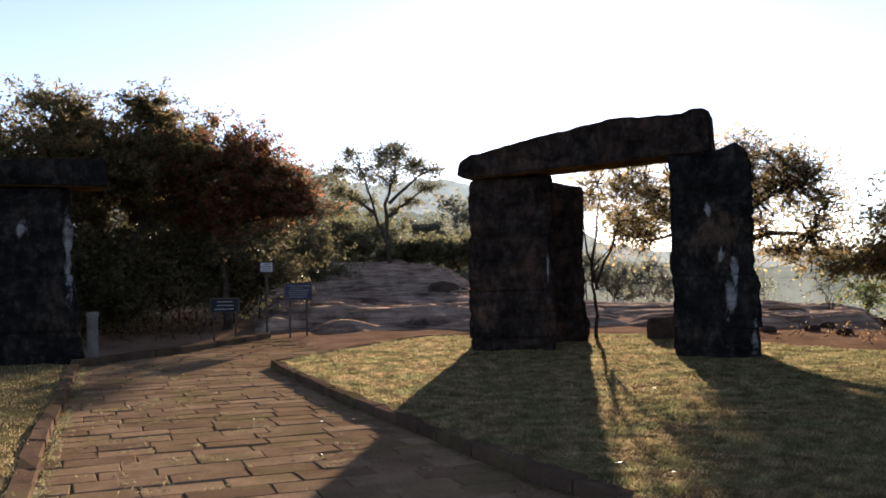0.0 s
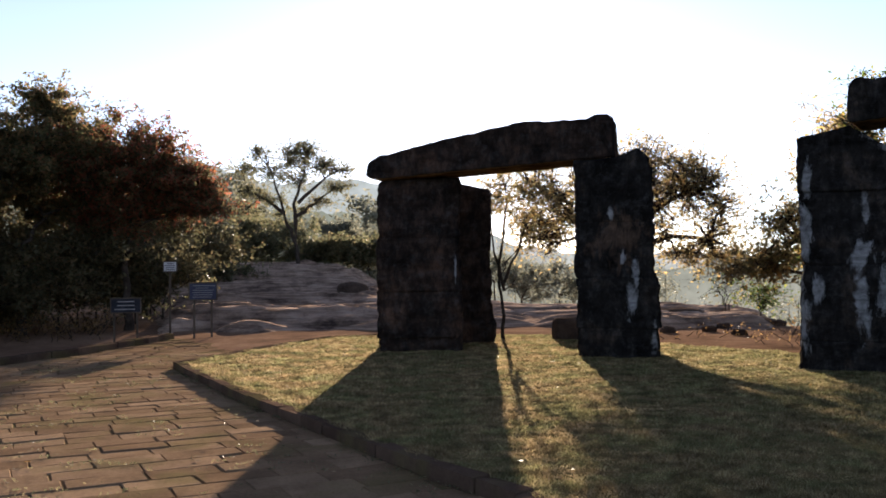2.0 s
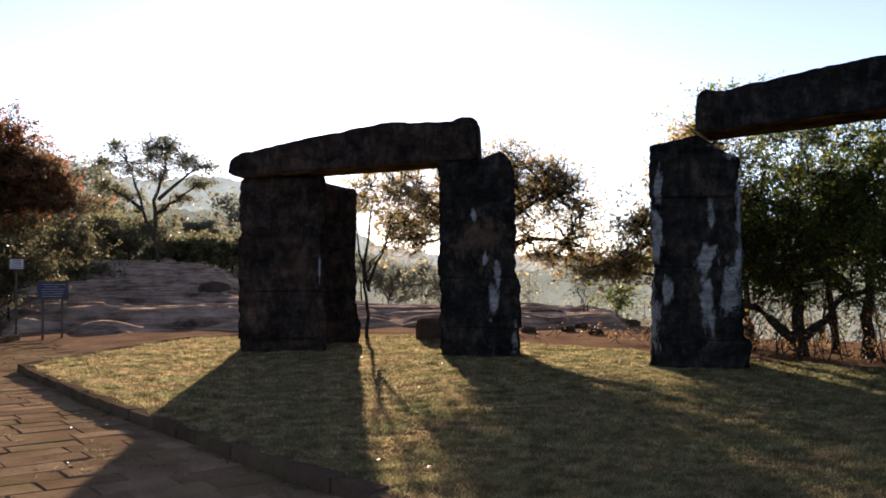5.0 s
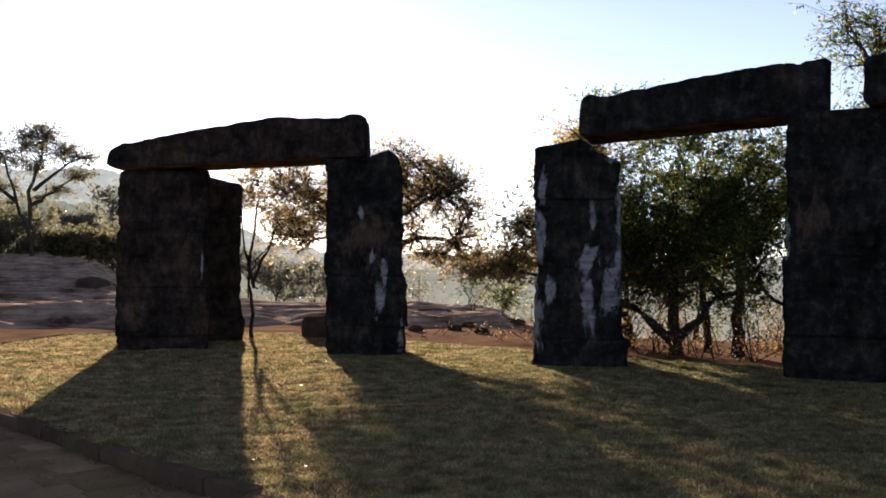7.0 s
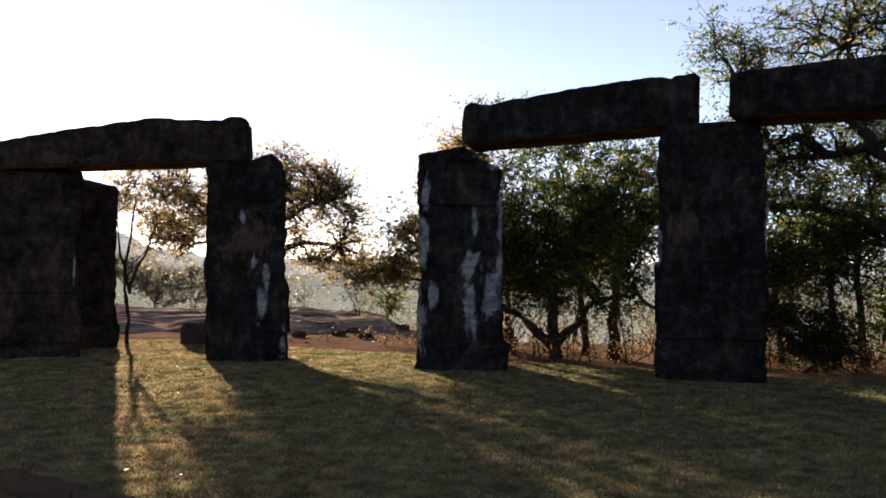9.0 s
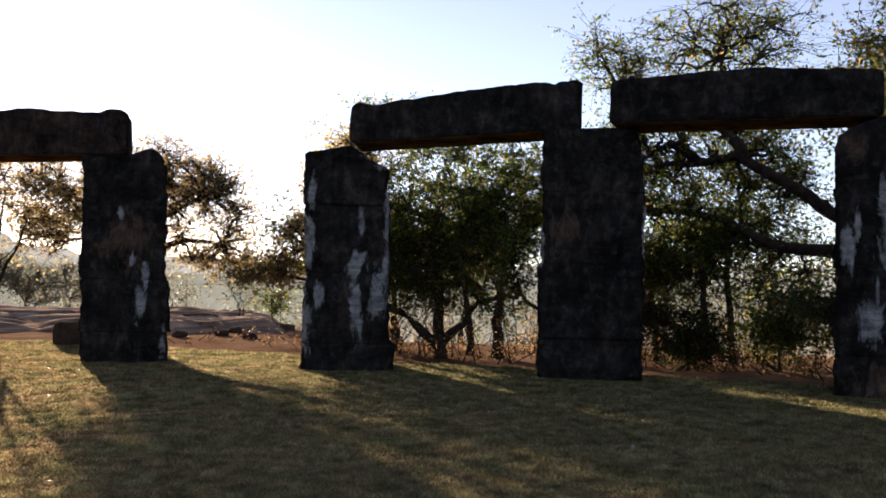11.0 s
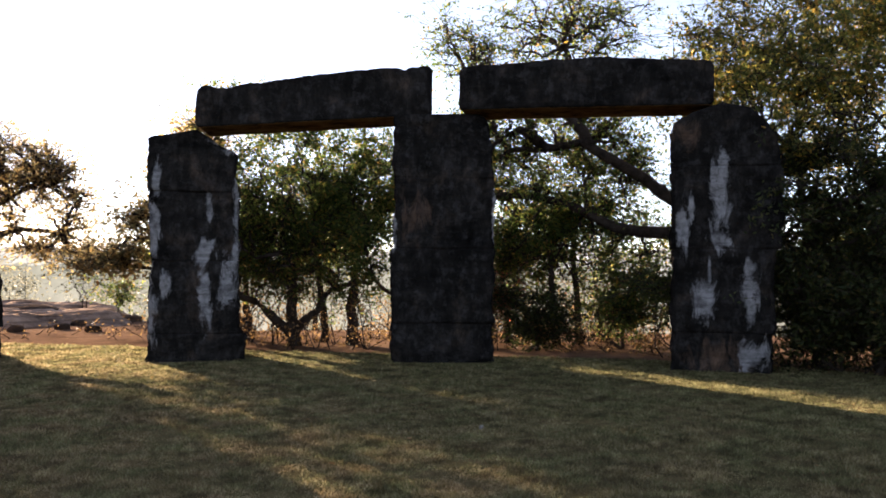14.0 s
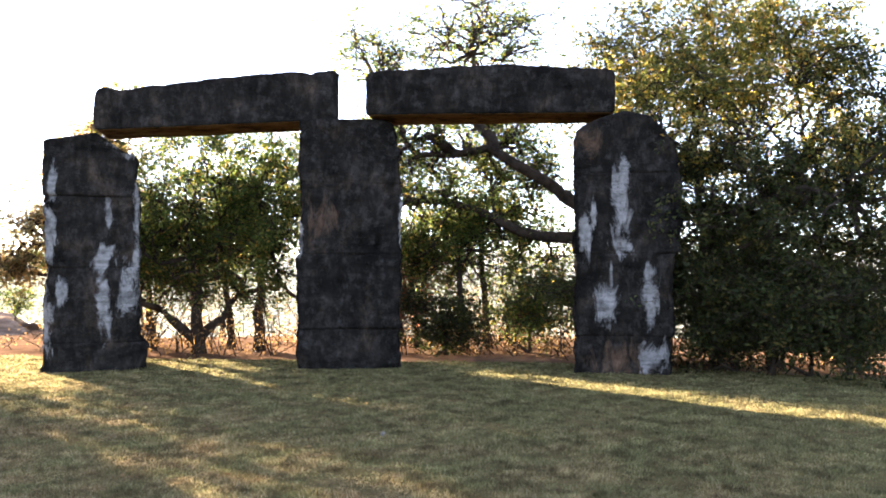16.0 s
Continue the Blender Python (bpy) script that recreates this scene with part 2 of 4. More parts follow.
LEAF_YELLOW = leaf_material("yellowing_leaves", [(0.0, (0.085, 0.115, 0.028)), (0.5, (0.2, 0.21, 0.055)), (0.8, (0.46, 0.37, 0.075)), (1.0, (0.6, 0.34, 0.075))], 0.7)
# Distant leaves with the haze put into their colour as a pale grey.
LEAF_HAZY = leaf_material("hazy_far_leaves", [(0.0, (0.13, 0.14, 0.11)), (0.6, (0.19, 0.19, 0.145)), (1.0, (0.25, 0.235, 0.17))], 0.6)
LEAF_MID = leaf_material("olive_leaves", [(0.0, (0.09, 0.095, 0.05)), (0.6, (0.15, 0.145, 0.08)), (1.0, (0.25, 0.2, 0.11))], 0.68)
LEAF_DRY = leaf_material("dry_leaves", [(0.0, (0.12, 0.07, 0.03)), (0.5, (0.22, 0.13, 0.05)), (1.0, (0.35, 0.22, 0.1))])
BOARD = simple("dark_sign_board", [(0.3, (0.02, 0.022, 0.028)), (0.7, (0.045, 0.048, 0.06))], 4.0, 0.6)
BOARD_BLUE = simple("slate_sign_board", [(0.3, (0.04, 0.045, 0.075)), (0.7, (0.07, 0.08, 0.12))], 4.0, 0.6)
WHITE = simple("white_paint", [(0.3, g3(0.4)), (0.7, g3(0.55))], 5.0, 0.6)
CONCRETE = simple("weathered_concrete", [(0.3, (0.2, 0.18, 0.15)), (0.7, (0.4, 0.37, 0.32))], 3.0, 0.9)
WOOD = simple("grey_wood", [(0.3, (0.05, 0.04, 0.03)), (0.7, (0.14, 0.11, 0.085))], 5.0, 0.85)


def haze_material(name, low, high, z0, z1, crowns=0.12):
    """A far wooded ridge with lit haze put into its glow, paler towards its foot. crowns: the size of its tree crowns.
    """
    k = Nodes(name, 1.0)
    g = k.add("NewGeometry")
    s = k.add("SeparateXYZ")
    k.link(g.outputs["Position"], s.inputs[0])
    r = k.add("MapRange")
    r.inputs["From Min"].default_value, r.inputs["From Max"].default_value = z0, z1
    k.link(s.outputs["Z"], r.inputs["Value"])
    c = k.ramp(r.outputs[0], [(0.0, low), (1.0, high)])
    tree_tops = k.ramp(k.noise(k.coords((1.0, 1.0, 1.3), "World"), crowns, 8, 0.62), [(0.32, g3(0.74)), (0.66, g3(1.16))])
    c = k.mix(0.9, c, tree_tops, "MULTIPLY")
    # Emission stands in for the sunlit haze before the ridge.
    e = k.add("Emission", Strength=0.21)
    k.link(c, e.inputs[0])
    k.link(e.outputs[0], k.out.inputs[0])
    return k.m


# ---- building helpers ----
def part(name, bm, material, parent=None, label="", smooth=False):
    me = bpy.data.meshes.new(name)
    if isinstance(bm, tuple):
        me.from_pydata(*bm)
    else:
        bm.to_mesh(me)
        bm.free()
    for m in material if isinstance(material, (list, tuple)) else [material]:
        me.materials.append(m)
    if smooth:
        me.polygons.foreach_set("use_smooth", [True] * len(me.polygons))
    ob = new(name, me)
    ob.parent = parent
    if label:
        ob["label"] = label
    return ob


def thing(name, place, label, category, group="", yaw=0.0, kind=""):
    ob = new(name)
    ob.location, ob.rotation_euler = place, (0, 0, radians(yaw))
    ob.empty_display_size = 0.2
    return tagged(ob, label, category, group, kind)


def box_bm(x, y, z, cx=0, cy=0, cz=0, bevel=0.0):
    bm = bmesh.new()
    bmesh.ops.create_cube(bm, size=1)
    for v in bm.verts:
        v.co = Vector((cx + v.co.x * x, cy + v.co.y * y, cz + v.co.z * z))
    if bevel:
        bmesh.ops.bevel(bm, geom=bm.edges[:], offset=bevel, segments=2, affect="EDGES")
    return bm


def lerp_table(table, x):
    xs, ys = zip(*table)
    return float(np.interp(x, xs, ys))


def smooth01(a, b, x):
    t = min(1.0, max(0.0, (x - a) / (b - a)))
    return t * t * (3 - 2 * t)


def rough_at(p, big=0.056, small=0.036):
    """Uneven stone: how far the face stands in or out at a place."""
    return (big * noise.noise(p * 1.3) + small * noise.noise(p * 5.1) + 0.5 * small * noise.noise(p * 13.0)
            + 0.02 * noise.noise(Vector((p.x * 0.8, p.y * 0.8, p.z * 7.0))))


def polar(az, r, z=0.0):
    return (r * math.sin(radians(az)), r * math.cos(radians(az)), z)


# ---- terrain ----
def ground_z(x, y):
    r, az = math.hypot(x, y), math.degrees(math.atan2(x, y))
    if abs(az) > 110:
        return -0.2
    left = 1 - smooth01(-1.0, 7.0, az)
    start = -0.2 + 0.17 * smooth01(0.5, 3.0, x + 0.41 * (y - 8)) if r < 24 else -0.03 - 0.1 * left
    rise = 0.32 * max(0.0, min(1.0, (r - 23) / 11)) + 1.1 * smooth01(34, 44.5, r) + 0.02 * max(0, r - 46)
    edge = 34.0 - 12.0 * smooth01(20, 32, az)
    fall = -0.22 * max(0, min(r, edge + 60) - edge)
    wob = 0.12 * smooth01(20, 30, r) * noise.noise(Vector((x * 0.15, y * 0.15, 0)))
    return start + left * rise + (1 - left) * fall + wob


def ground_sheet():
    rings = list(np.arange(0.0, 60, 0.9)) + [65, 72, 80, 95, 120, 160, 220, 320, 500, 900, 1600, 3000]
    n = 160
    verts, faces = [], []
    for r in rings:
        for i in range(n):
            a = 2 * math.pi * i / n
            x, y = r * math.sin(a), r * math.cos(a)
            verts.append((x, y, ground_z(x, y)))
    for j in range(len(rings) - 1):
        for i in range(n):
            k = (i + 1) % n
            faces.append((j * n + i, j * n + k, (j + 1) * n + k, (j + 1) * n + i))
    ob = part("ground", (verts, [], faces), SOIL, smooth=True)
    tagged(ob, "bare reddish soil ground falling away to a valley", "ground", kind="structure")


ground_sheet()


def rock_sheet():
    """Sandstone slabs stepping up the slope in worn ledges."""
    verts, faces = [], []
    azs, rs = np.arange(-13.0, 27.01, 0.16), np.arange(22.0, 48.01, 0.13)
    for a in azs:
        for r in rs:
            x, y, _ = polar(a, r)
            edge = min(smooth01(-13, -10, a), 1 - smooth01(24, 27, a), smooth01(22, 25.5, r + 1.5 * noise.noise(Vector((a * 0.25, 3, 0)))), 1 - smooth01(44, 48, r))
            up = 0.2 * noise.noise(Vector((x * 0.16, y * 0.25, 7))) + 0.07 * noise.noise(Vector((x * 0.35, y * 0.8, 3))) + 0.025 * noise.noise(Vector((x * 1.3, y * 2.6, 2)))
            crack = 0.22 * (1 - min(1.0, abs(noise.noise(Vector((x * 0.2, y * 0.62, 11)))) * 5)) ** 2 + 0.1 * (1 - min(1.0, abs(noise.noise(Vector((x * 0.5, y * 1.5, 13)))) * 5)) ** 2
            up -= crack
            big = noise.noise(Vector((x * 0.11, y * 0.2, 7))) * 1.5 + noise.noise(Vector((x * 0.45, y * 0.7, 5))) * 0.35 + r * 0.27
            small = noise.noise(Vector((x * 0.2, y * 0.3, 21))) * 2.2 + noise.noise(Vector((x * 0.8, y, 9))) * 0.4 + r * 0.8
            step = 1.0 if a < 5 else 0.55
            for wave, rise in ((big, 0.19), (small, 0.03)):
                up += rise * step * (math.floor(wave) + smooth01(0.0, 0.07, wave - math.floor(wave)) - wave)
            up += 0.1 + 0.13 * step * 0.5
            low = 0.75 if a > 5 else 1.15
            dome = 0.2 * max(0.0, 1 - ((a + 3.8) / 4.0) ** 2 - ((r - 42) / 4.0) ** 2)
            verts.append((x, y, ground_z(x, y) - 0.3 + 0.42 * edge + low * up * edge + dome))
    n = len(rs)
    for i in range(len(azs) - 1):
        for j in range(n - 1):
            faces.append((i * n + j, i * n + j + 1, (i + 1) * n + j + 1, (i + 1) * n + j))
    ob = part("rock_outcrop", (verts, [], faces), ROCK, smooth=True)
    tagged(ob, "worn brown sandstone slabs in low ledges", "rock", kind="structure")


rock_sheet()

LAWN_KERB = [(8.8, -14.0), (4.6, -3.0), (3.4, 0.6), (2.3, 3.6), (1.28, 5.98), (0.9, 6.78), (0.34, 7.87), (-0.33, 9.47), (-1.34, 11.68), (-2.86, 15.59),
             (-1.04, 19.73), (-0.33, 20.9), (0.64, 21.25)]
LAWN_BACK = [(2.4, 21.3), (4.3, 20.6), (6.3, 17.6), (7.4, 16.2), (8.9, 13.6), (9.9, 12.4), (11.5, 10.0), (12.7, 8.6), (13.5, 6.2), (13.9, 4.4), (14.6, 0.0), (15.0, -6.0), (16.5, -14.0)]
LEFT_KERB = [(4.7, -14.0), (-0.9, 0.5), (-1.9, 3.4), (-2.99, 6.38), (-3.68, 8.27), (-4.69, 11.15), (-6.3, 15.7)]
FAR_KERB = [(-6.4, 15.95), (-5.9, 17.0), (-5.38, 18.2), (-4.85, 20.1), (-4.2, 22.38)]


def inside(p, poly):
    x, y, odd = p[0], p[1], False
    for (x0, y0), (x1, y1) in zip(poly, poly[1:] + poly[:1]):
        if (y0 > y) != (y1 > y) and x < (x1 - x0) * (y - y0) / (y1 - y0) + x0:
            odd = not odd
    return odd


def lawn(poly, z, label):
    bm = bmesh.new()
    f = bm.faces.new([bm.verts.new((x, y, z)) for x, y in poly])
    if f.normal.z < 0:
        f.normal_flip()
    low = bmesh.ops.extrude_face_region(bm, geom=[f])
    for v in low["geom"]:
        if isinstance(v, bmesh.types.BMVert):
            v.co.z = z - 0.25
    bmesh.ops.recalc_face_normals(bm, faces=bm.faces[:])
    tagged(part("lawn", bm, TURF), label, "lawn", kind="structure")


RIGHT_LAWN = LAWN_KERB + LAWN_BACK
LEFT_LAWN = LEFT_KERB + [(-8.0, 16.6), (-14.0, 17.5), (-22.0, 14.0), (-22.0, -14.0)]
lawn(RIGHT_LAWN, 0.0, "short green and straw lawn bordered by a stone kerb")
lawn(LEFT_LAWN, -0.03, "shaded short lawn beside the paved path")


def blades(name, poly, z, count, near, far, label, seed):
    """Short grass, thicker where the camera stands near."""
    rng = np.random.default_rng(seed)
    pts = []
    while len(pts) < count:
        r = near + (far - near) * rng.random(4000) ** 1.35
        a = np.radians(rng.uniform(-40, 82, 4000))
        for x, y in zip(r * np.sin(a), r * np.cos(a)):
            if inside((x, y), poly):
                pts.append((x, y))
    p = np.array(pts[:count])
    r = np.hypot(p[:, 0], p[:, 1])
    patch = np.array([0.75 + 0.5 * noise.noise(Vector((x * 0.9, y * 0.9, 9))) + 1.0 * noise.noise(Vector((x * 2.6, y * 2.6, 8))) + 0.7 * noise.noise(Vector((x * 6.5, y * 6.5, 3))) for x, y in pts[:count]])
    h = (0.011 + 0.022 * rng.random(count)) * np.clip(patch * 1.2 + 0.15, 0.25, 2.4)
    w = (0.0016 + 0.0005 * r)
    a = rng.uniform(0, 2 * np.pi, count)
    tilt = rng.normal(0, 0.7, (count, 2)) * h[:, None]
    d = np.stack([np.cos(a), np.sin(a)], 1) * w[:, None]
    v = np.zeros((count, 3, 3))
    v[:, 0, :2], v[:, 1, :2], v[:, 2, :2] = p - d, p + d, p + tilt
    v[:, :2, 2], v[:, 2, 2] = z, z + h
    me = bpy.data.meshes.new(name)
    me.from_pydata(v.reshape(-1, 3), [], np.arange(count * 3).reshape(-1, 3).tolist())
    me.materials.append(GRASS)
    tagged(new(name, me), label, "grass", kind="stuff")


blades("grass", RIGHT_LAWN, 0.0, 520000, 3.0, 21.5, "short dry green grass blades on the lawn", 3)
blades("grass", LEFT_LAWN, -0.03, 25000, 6.0, 19.0, "short grass blades on the shaded lawn", 4)


# ---- megaliths ----
def loft_block(width_left, width_right, depth, z0, top, cap, seed, power=12.0, rings=22, segs=96):
    """A worn, square-shouldered block. Local x runs along its face, y into its depth; the widths are tables over height, top a table over x."""
    verts, faces = [], []
    off = Vector((seed * 3.7, seed * 1.9, seed * 2.3))
    heights = [0.0, 0.03] + [0.03 + 0.94 * i / rings for i in range(1, rings + 1)] + [1.0]
    for j, v in enumerate(heights):
        shrink = (0.028 if cap and j else 0.006 + 0.005 * math.sin(seed * 9)) if j in (0, len(heights) - 1) else 0.0
        for i in range(segs):
            a = 2 * math.pi * i / segs
            c, s = math.cos(a), math.sin(a)
            ex, ey = math.copysign(abs(c) ** (2 / power), c), math.copysign(abs(s) ** (2 / power), s)
            zz = z0 + v * ((lerp_table(top, ex * 0.7) if cap else top[0][1]) - z0)
            wl, wr = lerp_table(width_left, zz), lerp_table(width_right, zz)
            x = (ex * wr if ex > 0 else ex * wl) - shrink * ex
            z = z0 + v * ((lerp_table(top, x) if cap else top[0][1]) - z0)
            y = depth / 2 + ey * (depth / 2 - shrink)
            d = rough_at(Vector((x, y, z)) + off)
            if cap and j == len(heights) - 1:
                z += 0.03 * noise.noise(Vector((x * 3, y * 3, seed)))
            verts.append((x + d * ex, y + d * ey, z))
    n = segs
    for j in range(len(heights) - 1):
        for i in range(n):
            k = (i + 1) % n
            faces.append((j * n + i, j * n + k, (j + 1) * n + k, (j + 1) * n + i))
    for j, flip in ((0, True), (len(heights) - 1, False)):
        ring = verts[j * n:(j + 1) * n]
        inner = []
        for f in (0.66, 0.33):
            inner.append(len(verts))
            for p in ring:
                x, y = p[0] * f, depth / 2 + (p[1] - depth / 2) * f
                z = (lerp_table(top, x) + 0.02 * noise.noise(Vector((x * 3, y * 3, seed)))) if (cap and not flip) else p[2]
                verts.append((x, y, z))
        verts.append((0, depth / 2, lerp_table(top, 0) if (cap and not flip) else ring[0][2]))
        mid = len(verts) - 1
        loops = [j * n] + inner
        for s0, s1 in zip(loops, loops[1:]):
            for i in range(n):
                k = (i + 1) % n
                q = (s0 + i, s0 + k, s1 + k, s1 + i)
                faces.append(q[::-1] if flip else q)
        for i in range(n):
            q = (inner[-1] + i, inner[-1] + (i + 1) % n, mid)
            faces.append(q[::-1] if flip else q)
    return verts, [], faces


def pillar(front, yaw, wl, wr, depth, joints, top, material, label, seed):
    ob = thing("standing_stone", (front[0], front[1], 0), label, "standing stone", "standing stones", yaw)
    levels = [-0.15] + joints
    for i, z0 in enumerate(levels):
        last = i == len(levels) - 1
        t = top if last else [(0, levels[i + 1] + 0.004)]
        b = part("block", loft_block(wl, wr, depth, z0, t, last, seed + i * 0.37), material, ob, smooth=True)
        b.location = (random.uniform(-0.012, 0.012), random.uniform(-0.015, 0.015), 0)
    return ob


def lintel(a, b, bottom, top, depth, material, label, seed):
    """A long stone laid across two pillars; a and b are the ends of its near face, bottom and top tables along it."""
    va, vb = Vector((*a, 0)), Vector((*b, 0))
    length = (vb - va).length
    yaw = math.degrees(math.atan2(b[1] - a[1], b[0] - a[0]))
    ob = thing("capstone", (a[0], a[1], lerp_table(bottom, 0)), label, "capstone", "capstones", yaw)
    verts, faces = [], []
    n, m = 64, 96
    off = Vector((seed * 2.1, seed, seed * 4.3))
    z_org = lerp_table(bottom, 0)
    for j in range(m + 1):
        u = j / m
        shrink = 0.05 if j in (0, m) else (0.015 if j in (1, m - 1) else 0)
        x = length * u
        z0, z1 = lerp_table(bottom, u), lerp_table(top, u)
        for i in range(n):
            t = 2 * math.pi * i / n
            c, s = math.cos(t), math.sin(t)
            ey, ez = math.copysign(abs(c) ** (2 / 16), c), math.copysign(abs(s) ** (2 / 16), s)
            p = Vector((x, ey * depth / 2, ez * (z1 - z0) / 2))
            d = rough_at(p + off, 0.02, 0.02)
            end = (0.03 * noise.noise(Vector((ey, ez, seed + j)) * 1.5)) if j in (0, m) else 0
            verts.append((x + end, depth / 2 + ey * (depth / 2 - shrink + d), (z0 + z1) / 2 - z_org + ez * ((z1 - z0) / 2 - shrink + (d if ez > 0 else 0.25 * d))))
    for j in range(m):
        for i in range(n):
            k = (i + 1) % n
            faces.append((j * n + i, (j + 1) * n + i, (j + 1) * n + k, j * n + k))
    faces.append(tuple(range(n)))
    faces.append(tuple(range(m * n, (m + 1) * n))[::-1])
    body = part("body", (verts, [], faces), [material, OCHRE], ob, smooth=True)
    # Level faces near the bottom take the ochre material.
    for f in body.data.polygons:
        if abs(f.normal.z) > 0.9 and f.center.z < (lerp_table(top, f.center.x / length) - lerp_table(bottom, f.center.x / length)) * 0.3 and len(f.vertices) == 4:
            f.material_index = 1
    for f in body.data.polygons:
        if len(f.vertices) > 4:
            f.use_smooth = False
    return ob


def const(w):
    return [(-1, w), (5, w)]


pillar((1.26, 16.9), -4.0, [(-1, 0.77), (0.4, 0.78), (0.6, 0.77), (1.8, 0.79), (2.2, 0.76), (3.2, 0.77)], const(0.77), 1.35, [0.25, 1.1, 2.1],
       [(-0.8, 3.14), (0.3, 3.2), (0.8, 3.2)], STONE_BROWN, "square dark weathered stone pillar carrying one end of a lintel", 1)
pillar((2.2, 18.62), -7.0, const(0.66), [(-1, 0.74), (0.4, 0.72), (0.5, 0.68), (1.2, 0.65), (2.4, 0.64), (3.2, 0.66)], 1.2, [0.45, 1.5, 2.5],
       [(-0.7, 3.38), (-0.1, 3.36), (0.02, 3.24), (0.7, 3.14)], STONE_BROWN, "lower dark stone pillar standing behind the first one", 2)
pillar((4.48, 15.22), -16.0, [(-1, 0.67), (1.0, 0.66), (2.2, 0.69), (3.4, 0.72)], [(-1, 0.7), (0.5, 0.7), (1.2, 0.71), (1.5, 0.66), (2.6, 0.65), (3.2, 0.6), (3.5, 0.5)], 1.3,
       [0.5, 1.35, 2.3], [(-0.8, 3.36), (0.0, 3.4), (0.06, 3.48), (0.36, 3.55), (0.5, 3.4), (0.62, 3.2)], STONE_ONE, "dark stone pillar with pale streaks and a sloping shoulder", 3)
pillar((7.26, 12.72), -29.0, [(-1, 0.74), (0.36, 0.75), (0.5, 0.71), (1.6, 0.66), (2.1, 0.71), (3.5, 0.72)], [(-1, 0.76), (0.36, 0.76), (0.5, 0.66), (1.3, 0.63), (2.6, 0.64), (3.3, 0.58), (3.6, 0.5)], 1.3,
       [0.42, 1.55, 2.62], [(-0.75, 3.46), (-0.2, 3.54), (0.05, 3.6), (0.25, 3.45), (0.4, 3.3), (0.6, 3.25)], STONE_TWO, "black weathered stone pillar with white streaks and a wider foot", 4)
pillar((10.02, 10.1), -43.0, [(-1, 0.76), (0.7, 0.79), (1.7, 0.82), (1.8, 0.76), (3.8, 0.77)], [(-1, 0.78), (1.8, 0.78), (2.6, 0.78), (3.4, 0.74), (3.85, 0.6)], 0.55,
       [0.62, 1.76, 2.85], [(-0.8, 3.82), (0.5, 3.86), (0.65, 3.78), (0.8, 3.55)], STONE_DARK, "black weathered stone pillar carrying two lintel ends", 5)
pillar((12.25, 6.62), -60.0, [(-1, 0.74), (1.7, 0.75), (3.3, 0.74), (3.6, 0.7), (3.9, 0.6)], [(-1, 0.62), (0.5, 0.68), (1.2, 0.71), (1.74, 0.72), (1.8, 0.77), (2.7, 0.81), (3.4, 0.77), (3.7, 0.66), (3.9, 0.5)], 1.35,
       [0.55, 1.76, 2.95], [(-0.75, 3.6), (-0.3, 3.8), (0.05, 3.89), (0.35, 3.82), (0.55, 3.65), (0.7, 3.45)], STONE_THREE, "black stone pillar with white render patches and a domed top", 6)
lintel((0.28, 16.95), (4.48, 15.35), [(0.0, 3.2), (0.08, 3.17), (0.35, 3.25), (0.6, 3.32), (1.0, 3.42)], [(0.0, 3.46), (0.05, 3.6), (0.15, 3.67), (0.33, 3.85), (0.66, 4.1), (0.9, 4.12), (0.93, 4.18), (1.0, 4.17)],
       1.05, STONE_BROWN, "long dark stone lintel thicker at one end", 11)
lintel((7.13, 12.56), (9.97, 10.31), [(0.0, 3.58), (1.0, 3.84)], [(0.0, 4.18), (0.04, 4.24), (0.1, 4.21), (0.45, 4.42), (0.85, 4.57), (0.88, 4.53), (0.9, 4.6), (1.0, 4.63)],
       1.1, STONE, "sloping black stone lintel with an ochre underside", 12)
lintel((10.06, 9.82), (12.3, 6.78), [(0.0, 3.87), (1.0, 3.86)], [(0.0, 4.54), (0.3, 4.6), (0.6, 4.62), (1.0, 4.53)],
       1.05, STONE, "level black stone lintel with an ochre underside", 13)
# the trilithon across the path
pillar((-7.4, 15.75), 24.0, const(1.15), [(-1, 1.2), (0.8, 1.12), (1.6, 0.98), (2.4, 1.0), (3.0, 0.98)], 1.3, [0.5, 1.5, 2.4], [(-1.2, 3.02), (1.2, 3.02)],
       STONE_SHADE, "broad dark stone pillar in deep shade beside the path", 7)
lintel((-9.4, 14.7), (-5.9, 16.2), [(0.0, 3.02), (1.0, 3.05)], [(0.0, 3.4), (0.6, 3.48), (1.0, 3.56)], 1.1, STONE, "dark stone lintel overhanging its pillar", 14)


# ---- trees ----
def at(az, el, r):
    """A place by its bearing and height angle from the viewpoint, r metres out."""
    return Vector((r * math.sin(radians(az)), r * math.cos(radians(az)), 1.55 + r * math.tan(radians(el))))


def tube(store, pts, radii, sides=6):
    verts, faces = store
    start = len(verts)
    for i, (p, r) in enumerate(zip(pts, radii)):
        d = (pts[min(i + 1, len(pts) - 1)] - pts[max(i - 1, 0)]).normalized()
        u = d.orthogonal().normalized()
        w = d.cross(u)
        for s in range(sides):
            a = 2 * math.pi * s / sides
            verts.append(p + (u * math.cos(a) + w * math.sin(a)) * r)
    for i in range(len(pts) - 1):
        for s in range(sides):
            k = (s + 1) % sides
            b = start + i * sides
            faces.append((b + s, b + k, b + sides + k, b + sides + s))


